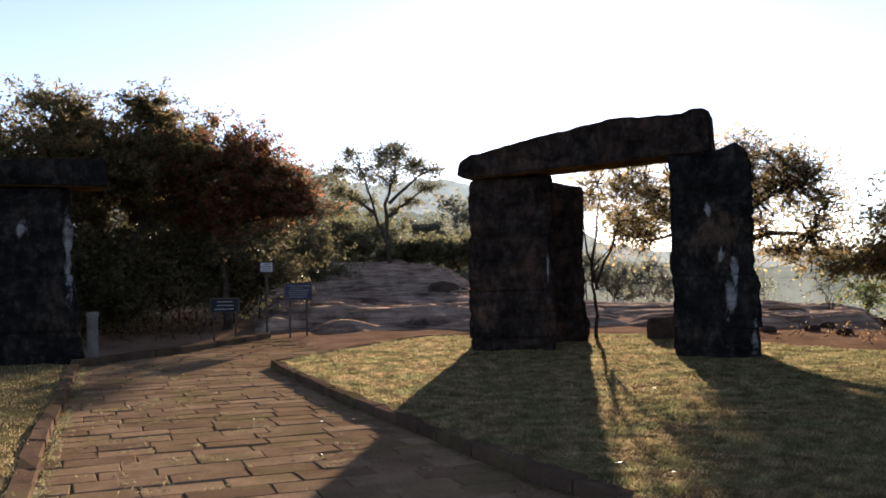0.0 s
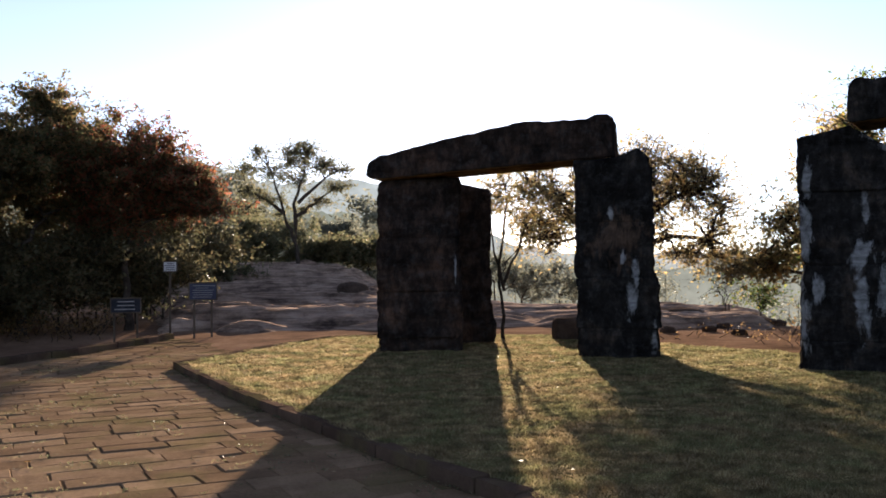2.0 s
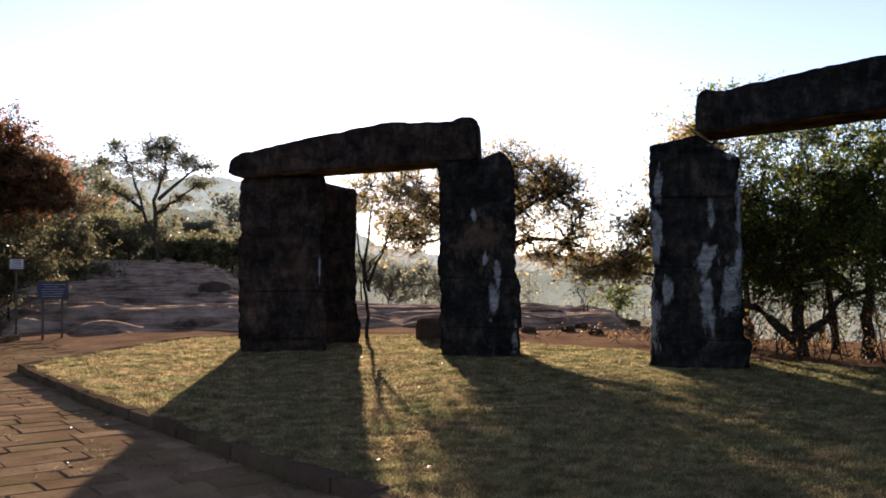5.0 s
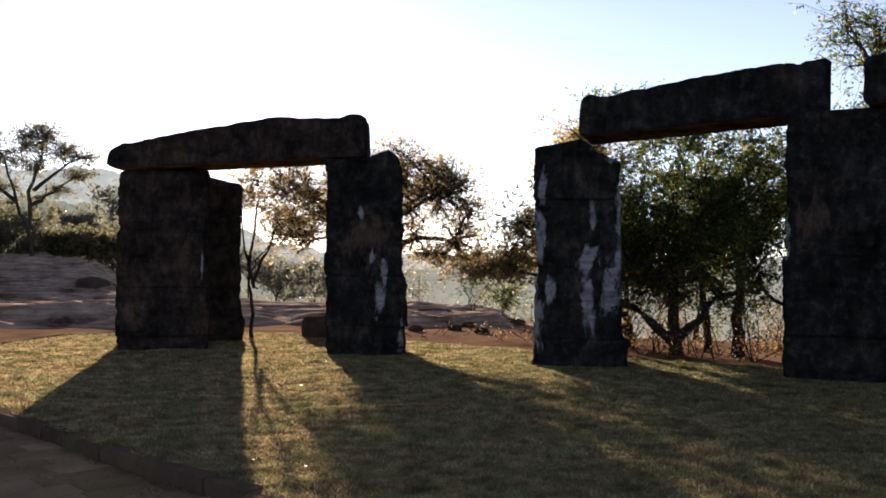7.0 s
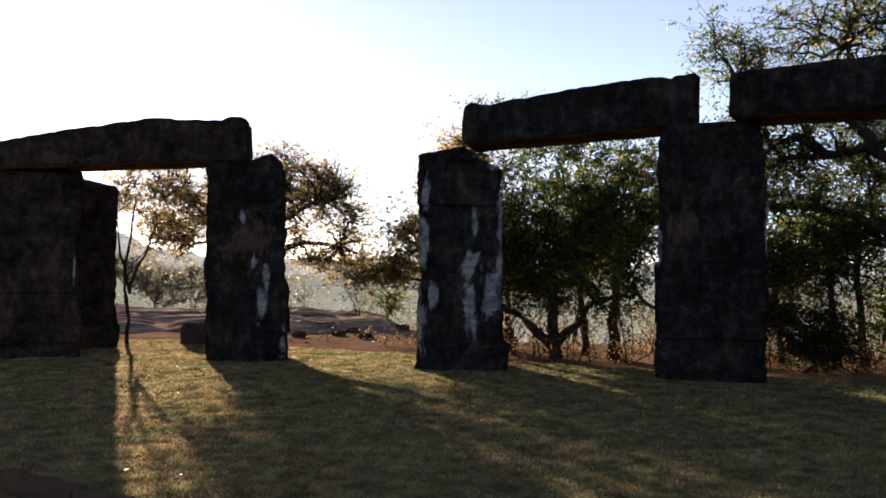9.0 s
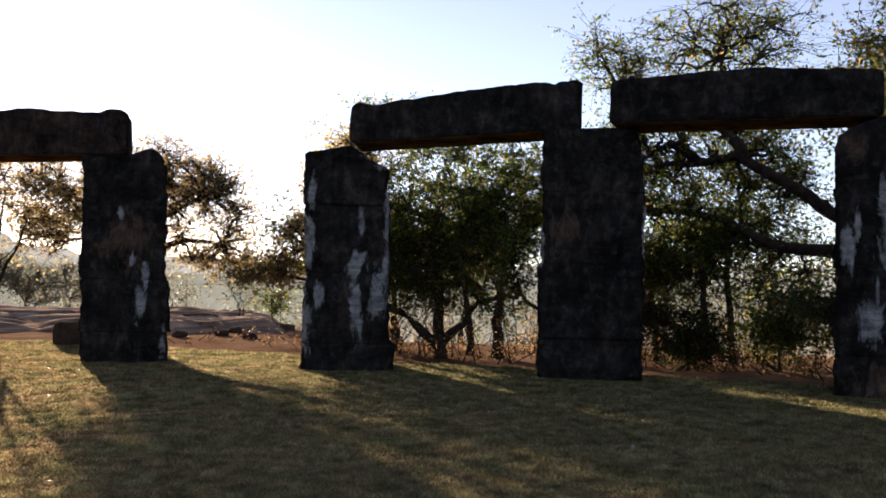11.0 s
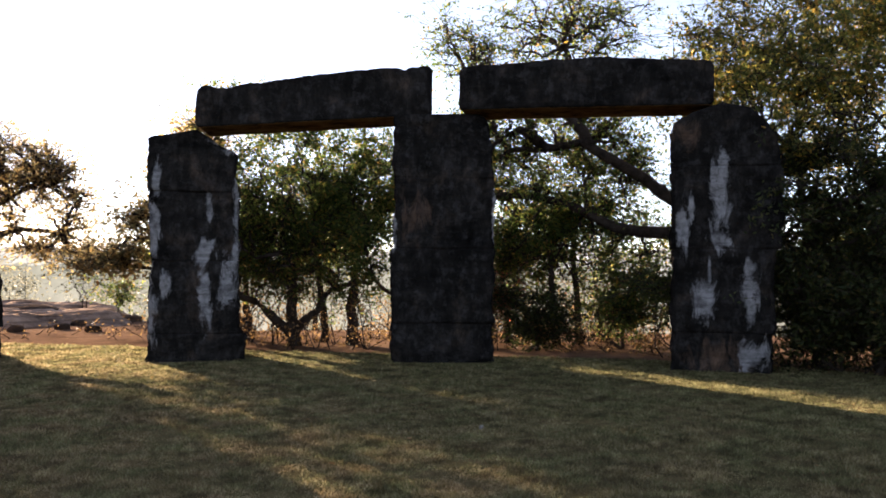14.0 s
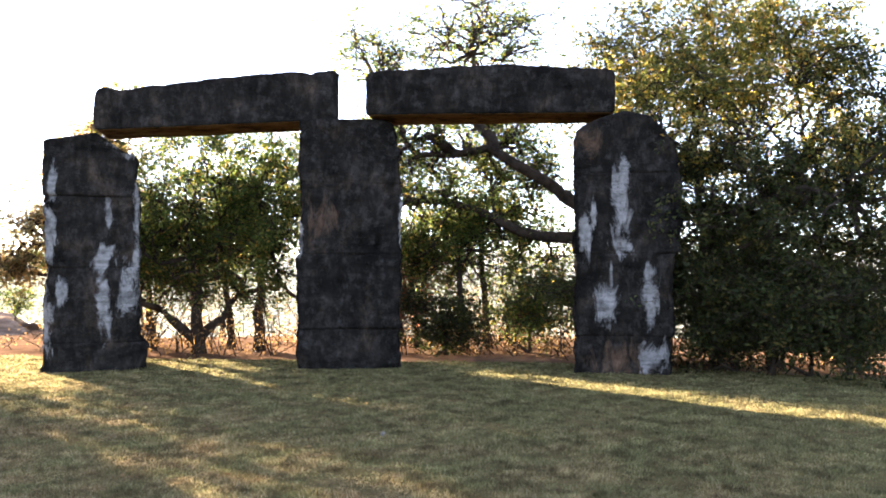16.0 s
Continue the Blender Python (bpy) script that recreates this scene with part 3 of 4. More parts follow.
def bend(a, b, sag, rnd, steps=6, wobble=0.06):
    """A crooked line from a to b that bows by sag."""
    out = []
    size = (b - a).length
    for i in range(steps + 1):
        t = i / steps
        p = a.lerp(b, t) + Vector((0, 0, sag * size * 4 * t * (1 - t)))
        if 0 < i < steps:
            p += Vector((rnd.gauss(0, 1), rnd.gauss(0, 1), rnd.gauss(0, 0.7))) * wobble * size * 0.5
        out.append(p)
    return out


def leaf_mesh(name, centres, sizes, rng, aspect=0.42, droop=0.5):
    """Many small folded leaves, one island each."""
    n = len(centres)
    d = rng.normal(0, 1, (n, 3))
    d[:, 2] = d[:, 2] * 0.6 - droop
    d /= np.linalg.norm(d, axis=1)[:, None]
    e = np.cross(d, rng.normal(0, 1, (n, 3)))
    e /= np.linalg.norm(e, axis=1)[:, None]
    up = np.cross(d, e)
    L, W = sizes[:, None], sizes[:, None] * aspect * 0.5
    v = np.empty((n, 4, 3))
    v[:, 0] = centres - d * L * 0.5
    v[:, 1] = centres + e * W + up * W * 0.35
    v[:, 2] = centres + d * L * 0.5
    v[:, 3] = centres - e * W + up * W * 0.35
    me = bpy.data.meshes.new(name)
    me.vertices.add(n * 4)
    me.vertices.foreach_set("co", v.ravel())
    me.loops.add(n * 4)
    me.loops.foreach_set("vertex_index", np.arange(n * 4, dtype=np.int32))
    me.polygons.add(n)
    me.polygons.foreach_set("loop_start", np.arange(0, n * 4, 4, dtype=np.int32))
    me.update(calc_edges=True)
    return me


def in_lane(p, half=0.36):
    """A gap cut in the foliage along the sun's direction, to light a band of lawn."""
    side, height = p[:, 0] - (10.42 + 0.135 * (p[:, 1] - 4.5)), p[:, 2] / 0.1743
    return (np.abs(side) < half) & (height > p[:, 1] - 8.4) & (height < p[:, 1] - 1.5) & (p[:, 1] > 9)


def tree(base, fork, lobes, leaves, size, material, label, seed, trunk=0.12, name="tree", category="tree", stems=1, group="", sparse=0.0, limbs=()):
    """lobes: (centre, (rx, ry, rz), clumps). The wood is grown to every clump, and the leaves sit round its twigs."""
    rnd, rng = random.Random(seed), np.random.default_rng(seed)
    bx, by = base
    bz = ground_z(bx, by) - 0.1
    ob = thing(name, (bx, by, bz), label, category, group)
    off = Vector((bx, by, bz))
    wood = ([], [])
    forks = []
    for s in range(stems):
        f = fork + (Vector((rnd.uniform(-0.5, 0.5), rnd.uniform(-0.3, 0.3), rnd.uniform(-0.3, 0.3))) if s else Vector())
        foot = off + (Vector((rnd.uniform(-0.25, 0.25), rnd.uniform(-0.25, 0.25), 0)) if s else Vector())
        line = bend(foot, f, 0.0, rnd, 7, 0.022)
        tube(wood, line, [trunk * (1.25 if i == 0 else 1.0 - 0.45 * i / 7) for i in range(8)], 8)
        forks.append((f, trunk * 0.55))
        forks.append((line[5], trunk * 0.5))
    for line in limbs:
        pts = [Vector(p) for p in line]
        full = []
        for a, b in zip(pts, pts[1:]):
            full += bend(a, b, 0.02, rnd, 3, 0.08)[:-1]
        full.append(pts[-1])
        tube(wood, full, [trunk * (0.85 - 0.65 * i / (len(full) - 1)) for i in range(len(full))], 7)
        forks += [(p, trunk * 0.3) for p in full[2::2]]
    clumps = []
    for c, rad, n, *thick in lobes:
        for _ in range(int(n * 2.6)):
            d = rng.normal(0, 1, 3)
            d *= rng.random() ** 0.4 / np.linalg.norm(d)
            clumps.append((c + Vector((d[0] * rad[0], d[1] * rad[1], d[2] * rad[2])), thick[0] if thick else 1.0))
    if bx > 8:
        shut = in_lane(np.array([tuple(q[0]) for q in clumps]), 0.62)
        clumps = [q for q, s in zip(clumps, shut) if not s]
    centres = []
    each = max(8, leaves // max(1, len(clumps)))
    clumps.sort(key=lambda q: min((f[0] - q[0]).length for f in forks))
    nodes = list(forks)
    for c, share in clumps:
        f, r = min(nodes, key=lambda q: (q[0] - c).length + 0.02 / max(q[1], 0.01))
        nodes.append((c, max(0.012, r * 0.62)))
        tube(wood, bend(f, c, rnd.uniform(0.0, 0.1), rnd, 6, 0.1), [max(0.009, r * (0.75 - 0.15 * i / 6)) for i in range(7)], 5)
        reach = rnd.uniform(0.2, 0.48) * (1 + size * 2)
        tips = []
        for _ in range(7):
            tip = c + Vector((rnd.gauss(0, 1), rnd.gauss(0, 1), rnd.gauss(0.1, 0.6))) * reach
            tube(wood, bend(c, tip, 0.03, rnd, 3, 0.1), [0.006, 0.005, 0.004, 0.002], 3)
            tips.append(tip)
        m = max(4, int(each * share * rnd.uniform(0.5, 1.5)))
        t = rng.random(m)[:, None] ** 0.6
        ends = np.array([tuple(q) for q in tips])[rng.integers(0, 7, m)]
        centres.append(np.array(tuple(c)) * (1 - t) + ends * t + rng.normal(0, 0.035 + 0.28 * size, (m, 3)))
    verts = [tuple(v - off) for v in wood[0]]
    part("trunk", (verts, [], wood[1]), BARK, ob, smooth=True)
    cen = np.concatenate(centres)
    if bx > 8:
        cen = cen[~in_lane(cen) | (rng.random(len(cen)) < 0.08)]
    cen = cen - np.array(tuple(off))
    me = leaf_mesh("crown", cen, size * rng.uniform(0.6, 1.25, len(cen)), rng)
    me.materials.append(material)
    crown = new("crown", me)
    crown.parent = ob
    return ob


def bush(place, rad, leaves, size, material, label, seed, name="bush"):
    x, y = place[0], place[1]
    rnd = random.Random(seed + 500)
    n = max(6, leaves // 260)
    lobes = [(Vector((x, y, place[2] - 0.15 * rad[2])), (rad[0] * 0.8, rad[1] * 0.8, rad[2] * 0.7), int(n * 0.45))]
    for _ in range(4):
        q = Vector((rnd.uniform(-0.9, 0.9) * rad[0], rnd.uniform(-0.6, 0.6) * rad[1], rnd.uniform(-0.6, 0.75) * rad[2]))
        f = rnd.uniform(0.3, 0.6)
        lobes.append((Vector((x, y, place[2])) + q, (rad[0] * f, rad[1] * f, rad[2] * f), max(2, int(n * 0.14)), rnd.uniform(0.5, 1.1)))
    return tree((x, y), Vector((x, y, min(place[2], ground_z(x, y) + 0.5))), lobes, leaves, size, material, label, seed, 0.04, name, "bush", 2)


def xy(az, r):
    p = at(az, 0, r)
    return (p.x, p.y)


# dark trees beside the path
DARK_LABEL = "dense dark broadleaf tree in shade beside the path"
tree(xy(-26, 24), at(-26, 1, 24), [(at(-26, 6.0, 24), (2.6, 2.2, 1.7), 46), (at(-22.8, 9.4, 24.5), (0.9, 0.8, 0.5), 7), (at(-22.5, 5.5, 24.8), (1.4, 1.2, 1.4), 18), (at(-30, 5, 24), (2, 2, 2), 25)], 50000, 0.125, LEAF_DARK, DARK_LABEL, 21, 0.16)
tree(xy(-19, 25), at(-19, 1, 25), [(at(-19.3, 5.8, 25), (2.0, 1.8, 1.6), 42), (at(-17.6, 9.2, 25), (0.6, 0.6, 0.4), 6), (at(-16.2, 6, 26), (1.3, 1.2, 1.4), 16)], 46000, 0.125, LEAF_DARK, DARK_LABEL, 22, 0.14)
tree(xy(-13.2, 25.5), at(-13.4, 0.8, 25.5), [(at(-13.6, 5.6, 25.5), (1.8, 1.7, 1.5), 42), (at(-10.8, 5.0, 25.3), (0.9, 0.9, 0.95), 14), (at(-9.2, 4.2, 25.2), (0.5, 0.5, 0.5), 7)], 50000, 0.115, LEAF_RED,
     "dark broadleaf tree with reddish leaves along its crown", 23, 0.13)
for i, (a, e, r, s) in enumerate([(-28, 0, 23.5, 1.5), (-24, -0.4, 24, 1.3), (-20.5, 0.2, 25, 1.3), (-17, -0.3, 25.6, 1.2), (-14, 0.3, 27, 1.1), (-11.3, 0.3, 28, 1.1), (-8.4, 1.6, 34, 1.3), (-22, 3, 28, 1.8), (-15, 3, 28.5, 1.7), (-26, 2.5, 27, 1.8), (-18.5, 2.6, 29, 1.8), (-12, 2.6, 30, 1.5), (-24, 1.0, 26, 1.5), (-16, 0.8, 27, 1.5), (-19.5, -1.8, 25.5, 0.9), (-13, -1.2, 27.5, 0.9)]):
    bush(at(a, e, r), (s, s, s * 0.8), 8500, 0.14, LEAF_UNDER, "dark leafy undergrowth bush below the trees", 40 + i)

# the open tree on the rocks and the bushes round its foot
tree(xy(-3.4, 43), at(-3.45, 2.6, 43), [(at(a, e, 43), (rx, 0.7, rz), n) for a, e, rx, rz, n in [(-5.6, 7.0, 0.5, 0.25, 4), (-6.2, 6.0, 0.5, 0.2, 4), (-6.2, 4.7, 0.6, 0.22, 5), (-4.6, 5.8, 0.7, 0.3, 6), (-3.6, 7.1, 0.5, 0.25, 5), (-2.7, 7.3, 0.55, 0.3, 6),
     (-1.9, 6.4, 0.7, 0.25, 6), (-0.9, 6.0, 0.55, 0.25, 5), (-1.0, 5.0, 0.6, 0.22, 5), (-3.2, 5.4, 0.8, 0.3, 6), (-2.0, 4.1, 0.6, 0.2, 4), (-4.9, 4.2, 0.6, 0.2, 4), (-3.3, 6.4, 0.6, 0.25, 5), (-6.3, 3.6, 0.5, 0.2, 3)]], 11500, 0.13, LEAF_MID,
     "slender open-crowned tree on top of the rocks", 24, 0.11,
     limbs=[(at(-3.5, 1.6, 43), at(-4.0, 2.7, 43), at(-4.6, 4.8, 43), at(-5.6, 6.8, 43)), (at(-3.45, 2.6, 43), at(-3.3, 4.6, 43), at(-2.9, 6.0, 43), at(-2.7, 7.2, 43)),
            (at(-3.3, 4.0, 43), at(-2.0, 5.2, 43), at(-0.9, 6.0, 43)), (at(-4.2, 3.4, 43), at(-5.2, 4.2, 43), at(-6.3, 4.7, 43)), (at(-3.4, 3.2, 43), at(-2.2, 4.0, 43), at(-1.1, 4.9, 43))])
for i, (a, e, r, s) in enumerate([(-7.3, 2.0, 45, 1.7), (-5.6, 1.2, 47, 1.6), (-4.4, 2.2, 50, 1.9), (-3.0, 1.0, 48, 1.5), (-1.8, 1.1, 46, 0.9), (-0.3, 1.1, 46, 0.9), (1.0, 1.0, 46, 0.9), (-8.6, 0.6, 40, 1.3), (-6.6, 3.4, 56, 1.8), (-1, 2.2, 58, 1.5), (2, 1.6, 58, 1.5)]):
    bush(at(a, e, r), (s, s, s * 0.75), 5500, 0.2, LEAF_HAZY if r > 55 else LEAF_MID, "sunlit scrub bush on top of the rocks", 60 + i)

# thin tree and the larger one behind the opening
tree(xy(9.5, 19.6), at(9.2, -0.6, 19.6), [(at(9.2, 5.0, 19.8), (0.8, 0.8, 0.6), 11), (at(11.4, 3.4, 20), (0.7, 0.8, 0.8), 10)], 4200, 0.09, LEAF_GOLD,
     "thin forked young tree with sparse golden leaves on the lawn", 25, 0.045, stems=1,
     limbs=[(at(9.5, -1.5, 19.6), at(8.9, 0.8, 19.6), at(8.7, 3.4, 19.7)), (at(9.4, -1.2, 19.6), at(10.3, 0.8, 19.6), at(10.9, 2.6, 19.7)), (at(9.2, -0.6, 19.6), at(9.5, 2.0, 19.6), at(9.6, 5.0, 19.7))])
# Lobe at 16.3 degrees, hidden behind a stone, is added to shade the lawn.
tree(xy(15.6, 22), at(15.8, -0.2, 22), [(at(16.5, 4.4, 22), (1.7, 1.4, 1.0), 30), (at(20.0, 4.4, 21.5), (1.0, 1.0, 0.9), 18), (at(21.9, 1.9, 21.2), (0.5, 0.5, 0.35), 8), (at(19.2, 6.0, 21.5), (0.9, 0.8, 0.45), 8), (at(21.3, 4.4, 21.3), (0.6, 0.7, 0.55), 8), (at(16.3, 1.6, 22), (0.9, 0.9, 0.7), 14, 1.2), (at(18.4, 1.9, 21.8), (0.6, 0.5, 0.35), 7), (at(20.2, 0.6, 21.4), (0.3, 0.4, 0.15), 4),
     (at(12.6, 3.8, 22), (0.8, 0.8, 1.0), 15), (at(12.0, 1.6, 22), (0.5, 0.6, 0.4), 7), (at(11.6, 5.6, 22), (0.6, 0.7, 0.5), 9), (at(11.0, 3.0, 22), (0.5, 0.6, 0.5), 6),
     (at(22.7, 3.4, 21.2), (0.4, 0.5, 0.45), 7), (at(22.9, 0.7, 21.2), (0.35, 0.4, 0.2), 5), (at(21.2, 5.6, 21.3), (0.5, 0.6, 0.4), 7), (at(18.0, 6.8, 21.6), (0.7, 0.7, 0.35), 7), (at(21.3, 0.6, 21.3), (0.5, 0.4, 0.25), 5)], 19000, 0.09, LEAF_GOLD, "spreading tree with brown and golden leaves behind the stones", 26, 0.15,
     limbs=[(at(15.8, -0.5, 22), at(18.5, 1.4, 21.8), at(21.8, 1.6, 21.4)), (at(15.8, 0.5, 22), at(18, 3.0, 22), at(20.6, 4.4, 21.6)), (at(15.7, 0.6, 22), at(14.0, 2.6, 22), at(12.9, 4.0, 22))])

# slight growth on the slope beyond the slabs
tree(xy(22.7, 29), at(22.7, -2.4, 29), [(at(22.5, -0.9, 29), (0.35, 0.3, 0.5), 4, 0.6), (at(23.2, -1.2, 29), (0.3, 0.3, 0.4), 3, 0.6)], 260, 0.1, LEAF_GREEN, "bare slender sapling on the slope beyond the slabs", 33, 0.03, stems=2)
tree(xy(24.7, 27), at(24.7, -2.8, 27), [(at(24.7, -1.9, 27), (0.35, 0.35, 0.3), 5)], 900, 0.1, LEAF_GREEN, "small leafy sapling on the slope beyond the slabs", 34, 0.03)
for i, (a, e, r) in enumerate([(10.5, -0.8, 46), (12.8, -0.6, 50), (8.8, 0.2, 52)]):
    tree(xy(a, r), at(a, e - 1.2, r), [(at(a, e, r), (1.3, 1.2, 0.8), 12), (at(a + 1.0, e - 0.8, r), (0.8, 0.8, 0.6), 5)], 3200, 0.18, LEAF_HAZY, "pale open tree on the slope below the slabs", 100 + i, 0.07)

# the thicket behind the great stones
tree(xy(27.3, 17.8), at(27.2, 1.5, 17.8), [(at(29.6, 7.2, 17.8), (0.55, 0.7, 0.55), 12), (at(25.1, 0.2, 17.4), (0.4, 0.5, 0.3), 9), (at(26.3, 2.4, 17.5), (0.25, 0.5, 0.45), 6), (at(29, 3.5, 17.8), (0.7, 0.6, 0.9), 10),
     (at(23.6, -0.3, 17.2), (0.3, 0.3, 0.15), 4)], 8500, 0.1, LEAF_GOLD, "tree with hanging branches of brown and green leaves", 27, 0.1)
tree(xy(35.4, 17.6), at(35.0, 0.5, 17.6), [(at(33.6, 5.0, 17.6), (1.8, 1.2, 1.2), 34), (at(31.0, 2.0, 17.6), (0.7, 0.8, 0.9), 14), (at(35.5, 1.2, 17.8), (1.4, 0.8, 0.8), 18), (at(33.0, -0.9, 18.2), (1.3, 0.7, 0.4), 9), (at(37.0, -0.9, 18.2), (1.2, 0.7, 0.4), 8), (at(31.4, 10.2, 17.8), (0.4, 0.4, 0.2), 2), (at(34.2, 0.2, 18.0), (2.0, 0.9, 0.9), 22, 0.8), (at(34.0, 2.8, 18.0), (2.0, 0.9, 1.0), 24, 0.7)], 32000, 0.088, LEAF_GREEN,
     "leafy green tree with a forked trunk behind the stones", 28, 0.13, limbs=[(at(35.3, -4.5, 17.6), at(33, -2.4, 17.6), at(30.4, -1.8, 17.6)), (at(35.3, -4.4, 17.6), at(36.8, -3.0, 17.6), at(38.0, -1.0, 17.7))])
tree(xy(38.9, 17.9), at(39.0, 0.5, 17.9), [(at(39.2, 5.2, 17.9), (1.4, 1.2, 1.2), 26), (at(41, 1.8, 17.9), (0.9, 0.8, 0.8), 10), (at(38.0, 2.5, 18.2), (0.9, 0.8, 0.9), 9), (at(39.5, -0.4, 18.2), (1.3, 0.8, 0.8), 12, 0.8), (at(40.4, 1.0, 16.6), (0.5, 0.5, 1.0), 9, 0.8), (at(40.5, 3.6, 18.2), (1.0, 0.8, 1.0), 10, 0.8)], 28000, 0.088, LEAF_GREEN,
     "leafy green tree in the thicket behind the stones", 29, 0.12)
tree(xy(60.5, 17.0), at(60.0, 3.0, 17.0), [(at(51.5, 13.8, 17.6), (1.9, 1.2, 0.8), 20, 0.62), (at(47.0, 12.8, 17.4), (1.0, 0.8, 0.6), 10, 0.55), (at(55.4, 13.8, 17.6), (0.7, 0.8, 0.8), 8, 0.6), (at(50.5, 8.8, 17.8), (1.9, 1.0, 0.5), 14, 0.6),
     (at(47.0, 4.4, 18), (1.2, 0.9, 1.3), 20), (at(51.5, 2.4, 18), (1.6, 0.9, 1.1), 20), (at(49, 0.2, 18.3), (1.2, 0.8, 0.6), 10), (at(46, 8, 18), (0.8, 0.8, 0.5), 7), (at(55.5, 4.5, 18), (0.9, 0.9, 1.2), 14), (at(56.3, 1.0, 18.2), (0.9, 0.7, 1.3), 16), (at(54.5, 9.0, 18.2), (0.8, 0.8, 0.5), 8, 0.7), (at(55.6, 6.4, 18.3), (0.7, 0.6, 0.7), 11), (at(45.2, 13.0, 17.4), (0.6, 0.6, 0.7), 8, 0.5), (at(53.0, 15.4, 17.6), (1.2, 0.8, 0.5), 9, 0.55), (at(48.5, 6.5, 18.2), (1.3, 0.7, 0.7), 12, 0.8), (at(52.5, 5.5, 18.4), (1.2, 0.7, 0.8), 12, 0.8), (at(53.5, 7.5, 18.2), (0.9, 0.8, 0.6), 9), (at(48.5, 2.0, 18.4), (1.8, 0.8, 1.1), 18, 0.9), (at(53.5, 0.0, 18.4), (1.5, 0.8, 0.9), 14, 0.8), (at(46.0, 6.4, 18.2), (1.0, 0.7, 0.9), 10, 0.8)], 47000, 0.09, LEAF_GREEN,
     "large tree with thick crooked limbs reaching over the stones", 30, 0.15,
     limbs=[(at(60.0, 2.6, 17.0), at(57.0, 5.0, 17.2), at(53.0, 7.4, 17.3), at(51.0, 7.0, 17.3), at(48.6, 6.9, 17.3), at(46.6, 9.4, 17.3)), (at(53.4, 7.2, 17.3), at(52.2, 9.2, 17.3), at(52.0, 13.0, 17.4)),
            (at(51.0, 7.0, 17.3), at(49.2, 8.2, 17.3), at(47.5, 7.2, 17.3)), (at(60.0, 1.4, 17.0), at(55, 2.2, 17.4), at(50.5, 4.0, 17.4), at(46.5, 3.8, 17.4))])
for i, (a, r, top) in enumerate([(51.5, 17.8, 2.0), (53.0, 18.2, 3.0), (48.6, 18.5, 1.0), (30.2, 18.6, 1.5), (37.2, 18.4, 2.0), (46.0, 18.0, 1.0), (47.6, 18.8, 0.5), (32.6, 19.0, 1.0)]):
    tree(xy(a, r), at(a - 0.5, top - 1, r), [(at(a - 0.4, top, r), (0.8, 0.7, 0.8), 7)], 3200, 0.088, LEAF_GREEN, "slim leafy tree in the thicket", 70 + i, 0.08)
tree(xy(67, 15.8), at(66, 3.0, 15.8), [(at(64.0, 12.0, 15.8), (1.0, 1.1, 0.75), 15), (at(68.0, 12.0, 15.8), (1.2, 1.2, 0.8), 18), (at(72.0, 11.4, 15.8), (0.9, 1.1, 0.75), 12), (at(61.5, 9.2, 15.8), (0.6, 0.8, 0.9), 10), (at(60.5, 11.6, 15.8), (0.5, 0.7, 0.6), 8, 0.5),
     (at(66, 8.5, 15.6), (1.7, 0.8, 1.0), 28), (at(73, 7, 15.8), (1.5, 1.3, 1.2), 22), (at(62.5, 14.8, 15.8), (0.4, 0.5, 0.3), 4, 0.5), (at(66.3, 14.8, 15.8), (0.5, 0.5, 0.3), 5, 0.6), (at(69.3, 14.2, 15.8), (0.5, 0.5, 0.3), 5, 0.6), (at(72.3, 13.8, 15.8), (0.5, 0.5, 0.3), 5, 0.6), (at(60.4, 13.4, 15.8), (0.35, 0.4, 0.3), 4, 0.4)], 44000, 0.092, LEAF_YELLOW, "tall tree with yellowing leaves and a rounded crown", 31, 0.18)
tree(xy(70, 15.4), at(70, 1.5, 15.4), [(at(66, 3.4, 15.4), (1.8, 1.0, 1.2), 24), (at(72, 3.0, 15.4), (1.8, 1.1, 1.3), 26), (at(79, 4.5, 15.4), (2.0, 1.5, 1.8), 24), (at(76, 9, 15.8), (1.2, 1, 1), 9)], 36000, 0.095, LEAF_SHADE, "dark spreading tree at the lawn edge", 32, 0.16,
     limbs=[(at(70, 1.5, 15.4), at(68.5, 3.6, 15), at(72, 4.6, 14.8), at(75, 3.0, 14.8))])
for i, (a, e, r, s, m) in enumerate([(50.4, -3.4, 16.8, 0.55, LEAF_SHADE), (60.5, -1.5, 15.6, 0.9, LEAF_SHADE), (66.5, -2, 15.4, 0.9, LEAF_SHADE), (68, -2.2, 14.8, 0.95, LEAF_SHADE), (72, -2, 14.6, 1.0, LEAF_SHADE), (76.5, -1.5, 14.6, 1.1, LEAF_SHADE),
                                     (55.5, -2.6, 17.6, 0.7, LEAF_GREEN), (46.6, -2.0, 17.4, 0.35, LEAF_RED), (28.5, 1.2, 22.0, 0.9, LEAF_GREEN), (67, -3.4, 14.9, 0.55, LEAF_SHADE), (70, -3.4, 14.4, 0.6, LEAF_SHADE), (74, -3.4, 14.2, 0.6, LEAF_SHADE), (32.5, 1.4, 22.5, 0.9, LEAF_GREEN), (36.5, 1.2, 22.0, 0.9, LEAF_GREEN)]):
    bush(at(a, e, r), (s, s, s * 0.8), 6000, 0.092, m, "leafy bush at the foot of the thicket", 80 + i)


# Dark bushes added to block the bright sky behind the lawn edge.
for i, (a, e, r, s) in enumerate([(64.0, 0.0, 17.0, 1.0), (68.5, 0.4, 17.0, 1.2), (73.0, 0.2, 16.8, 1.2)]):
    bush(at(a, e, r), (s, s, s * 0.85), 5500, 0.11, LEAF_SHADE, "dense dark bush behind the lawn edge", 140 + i)


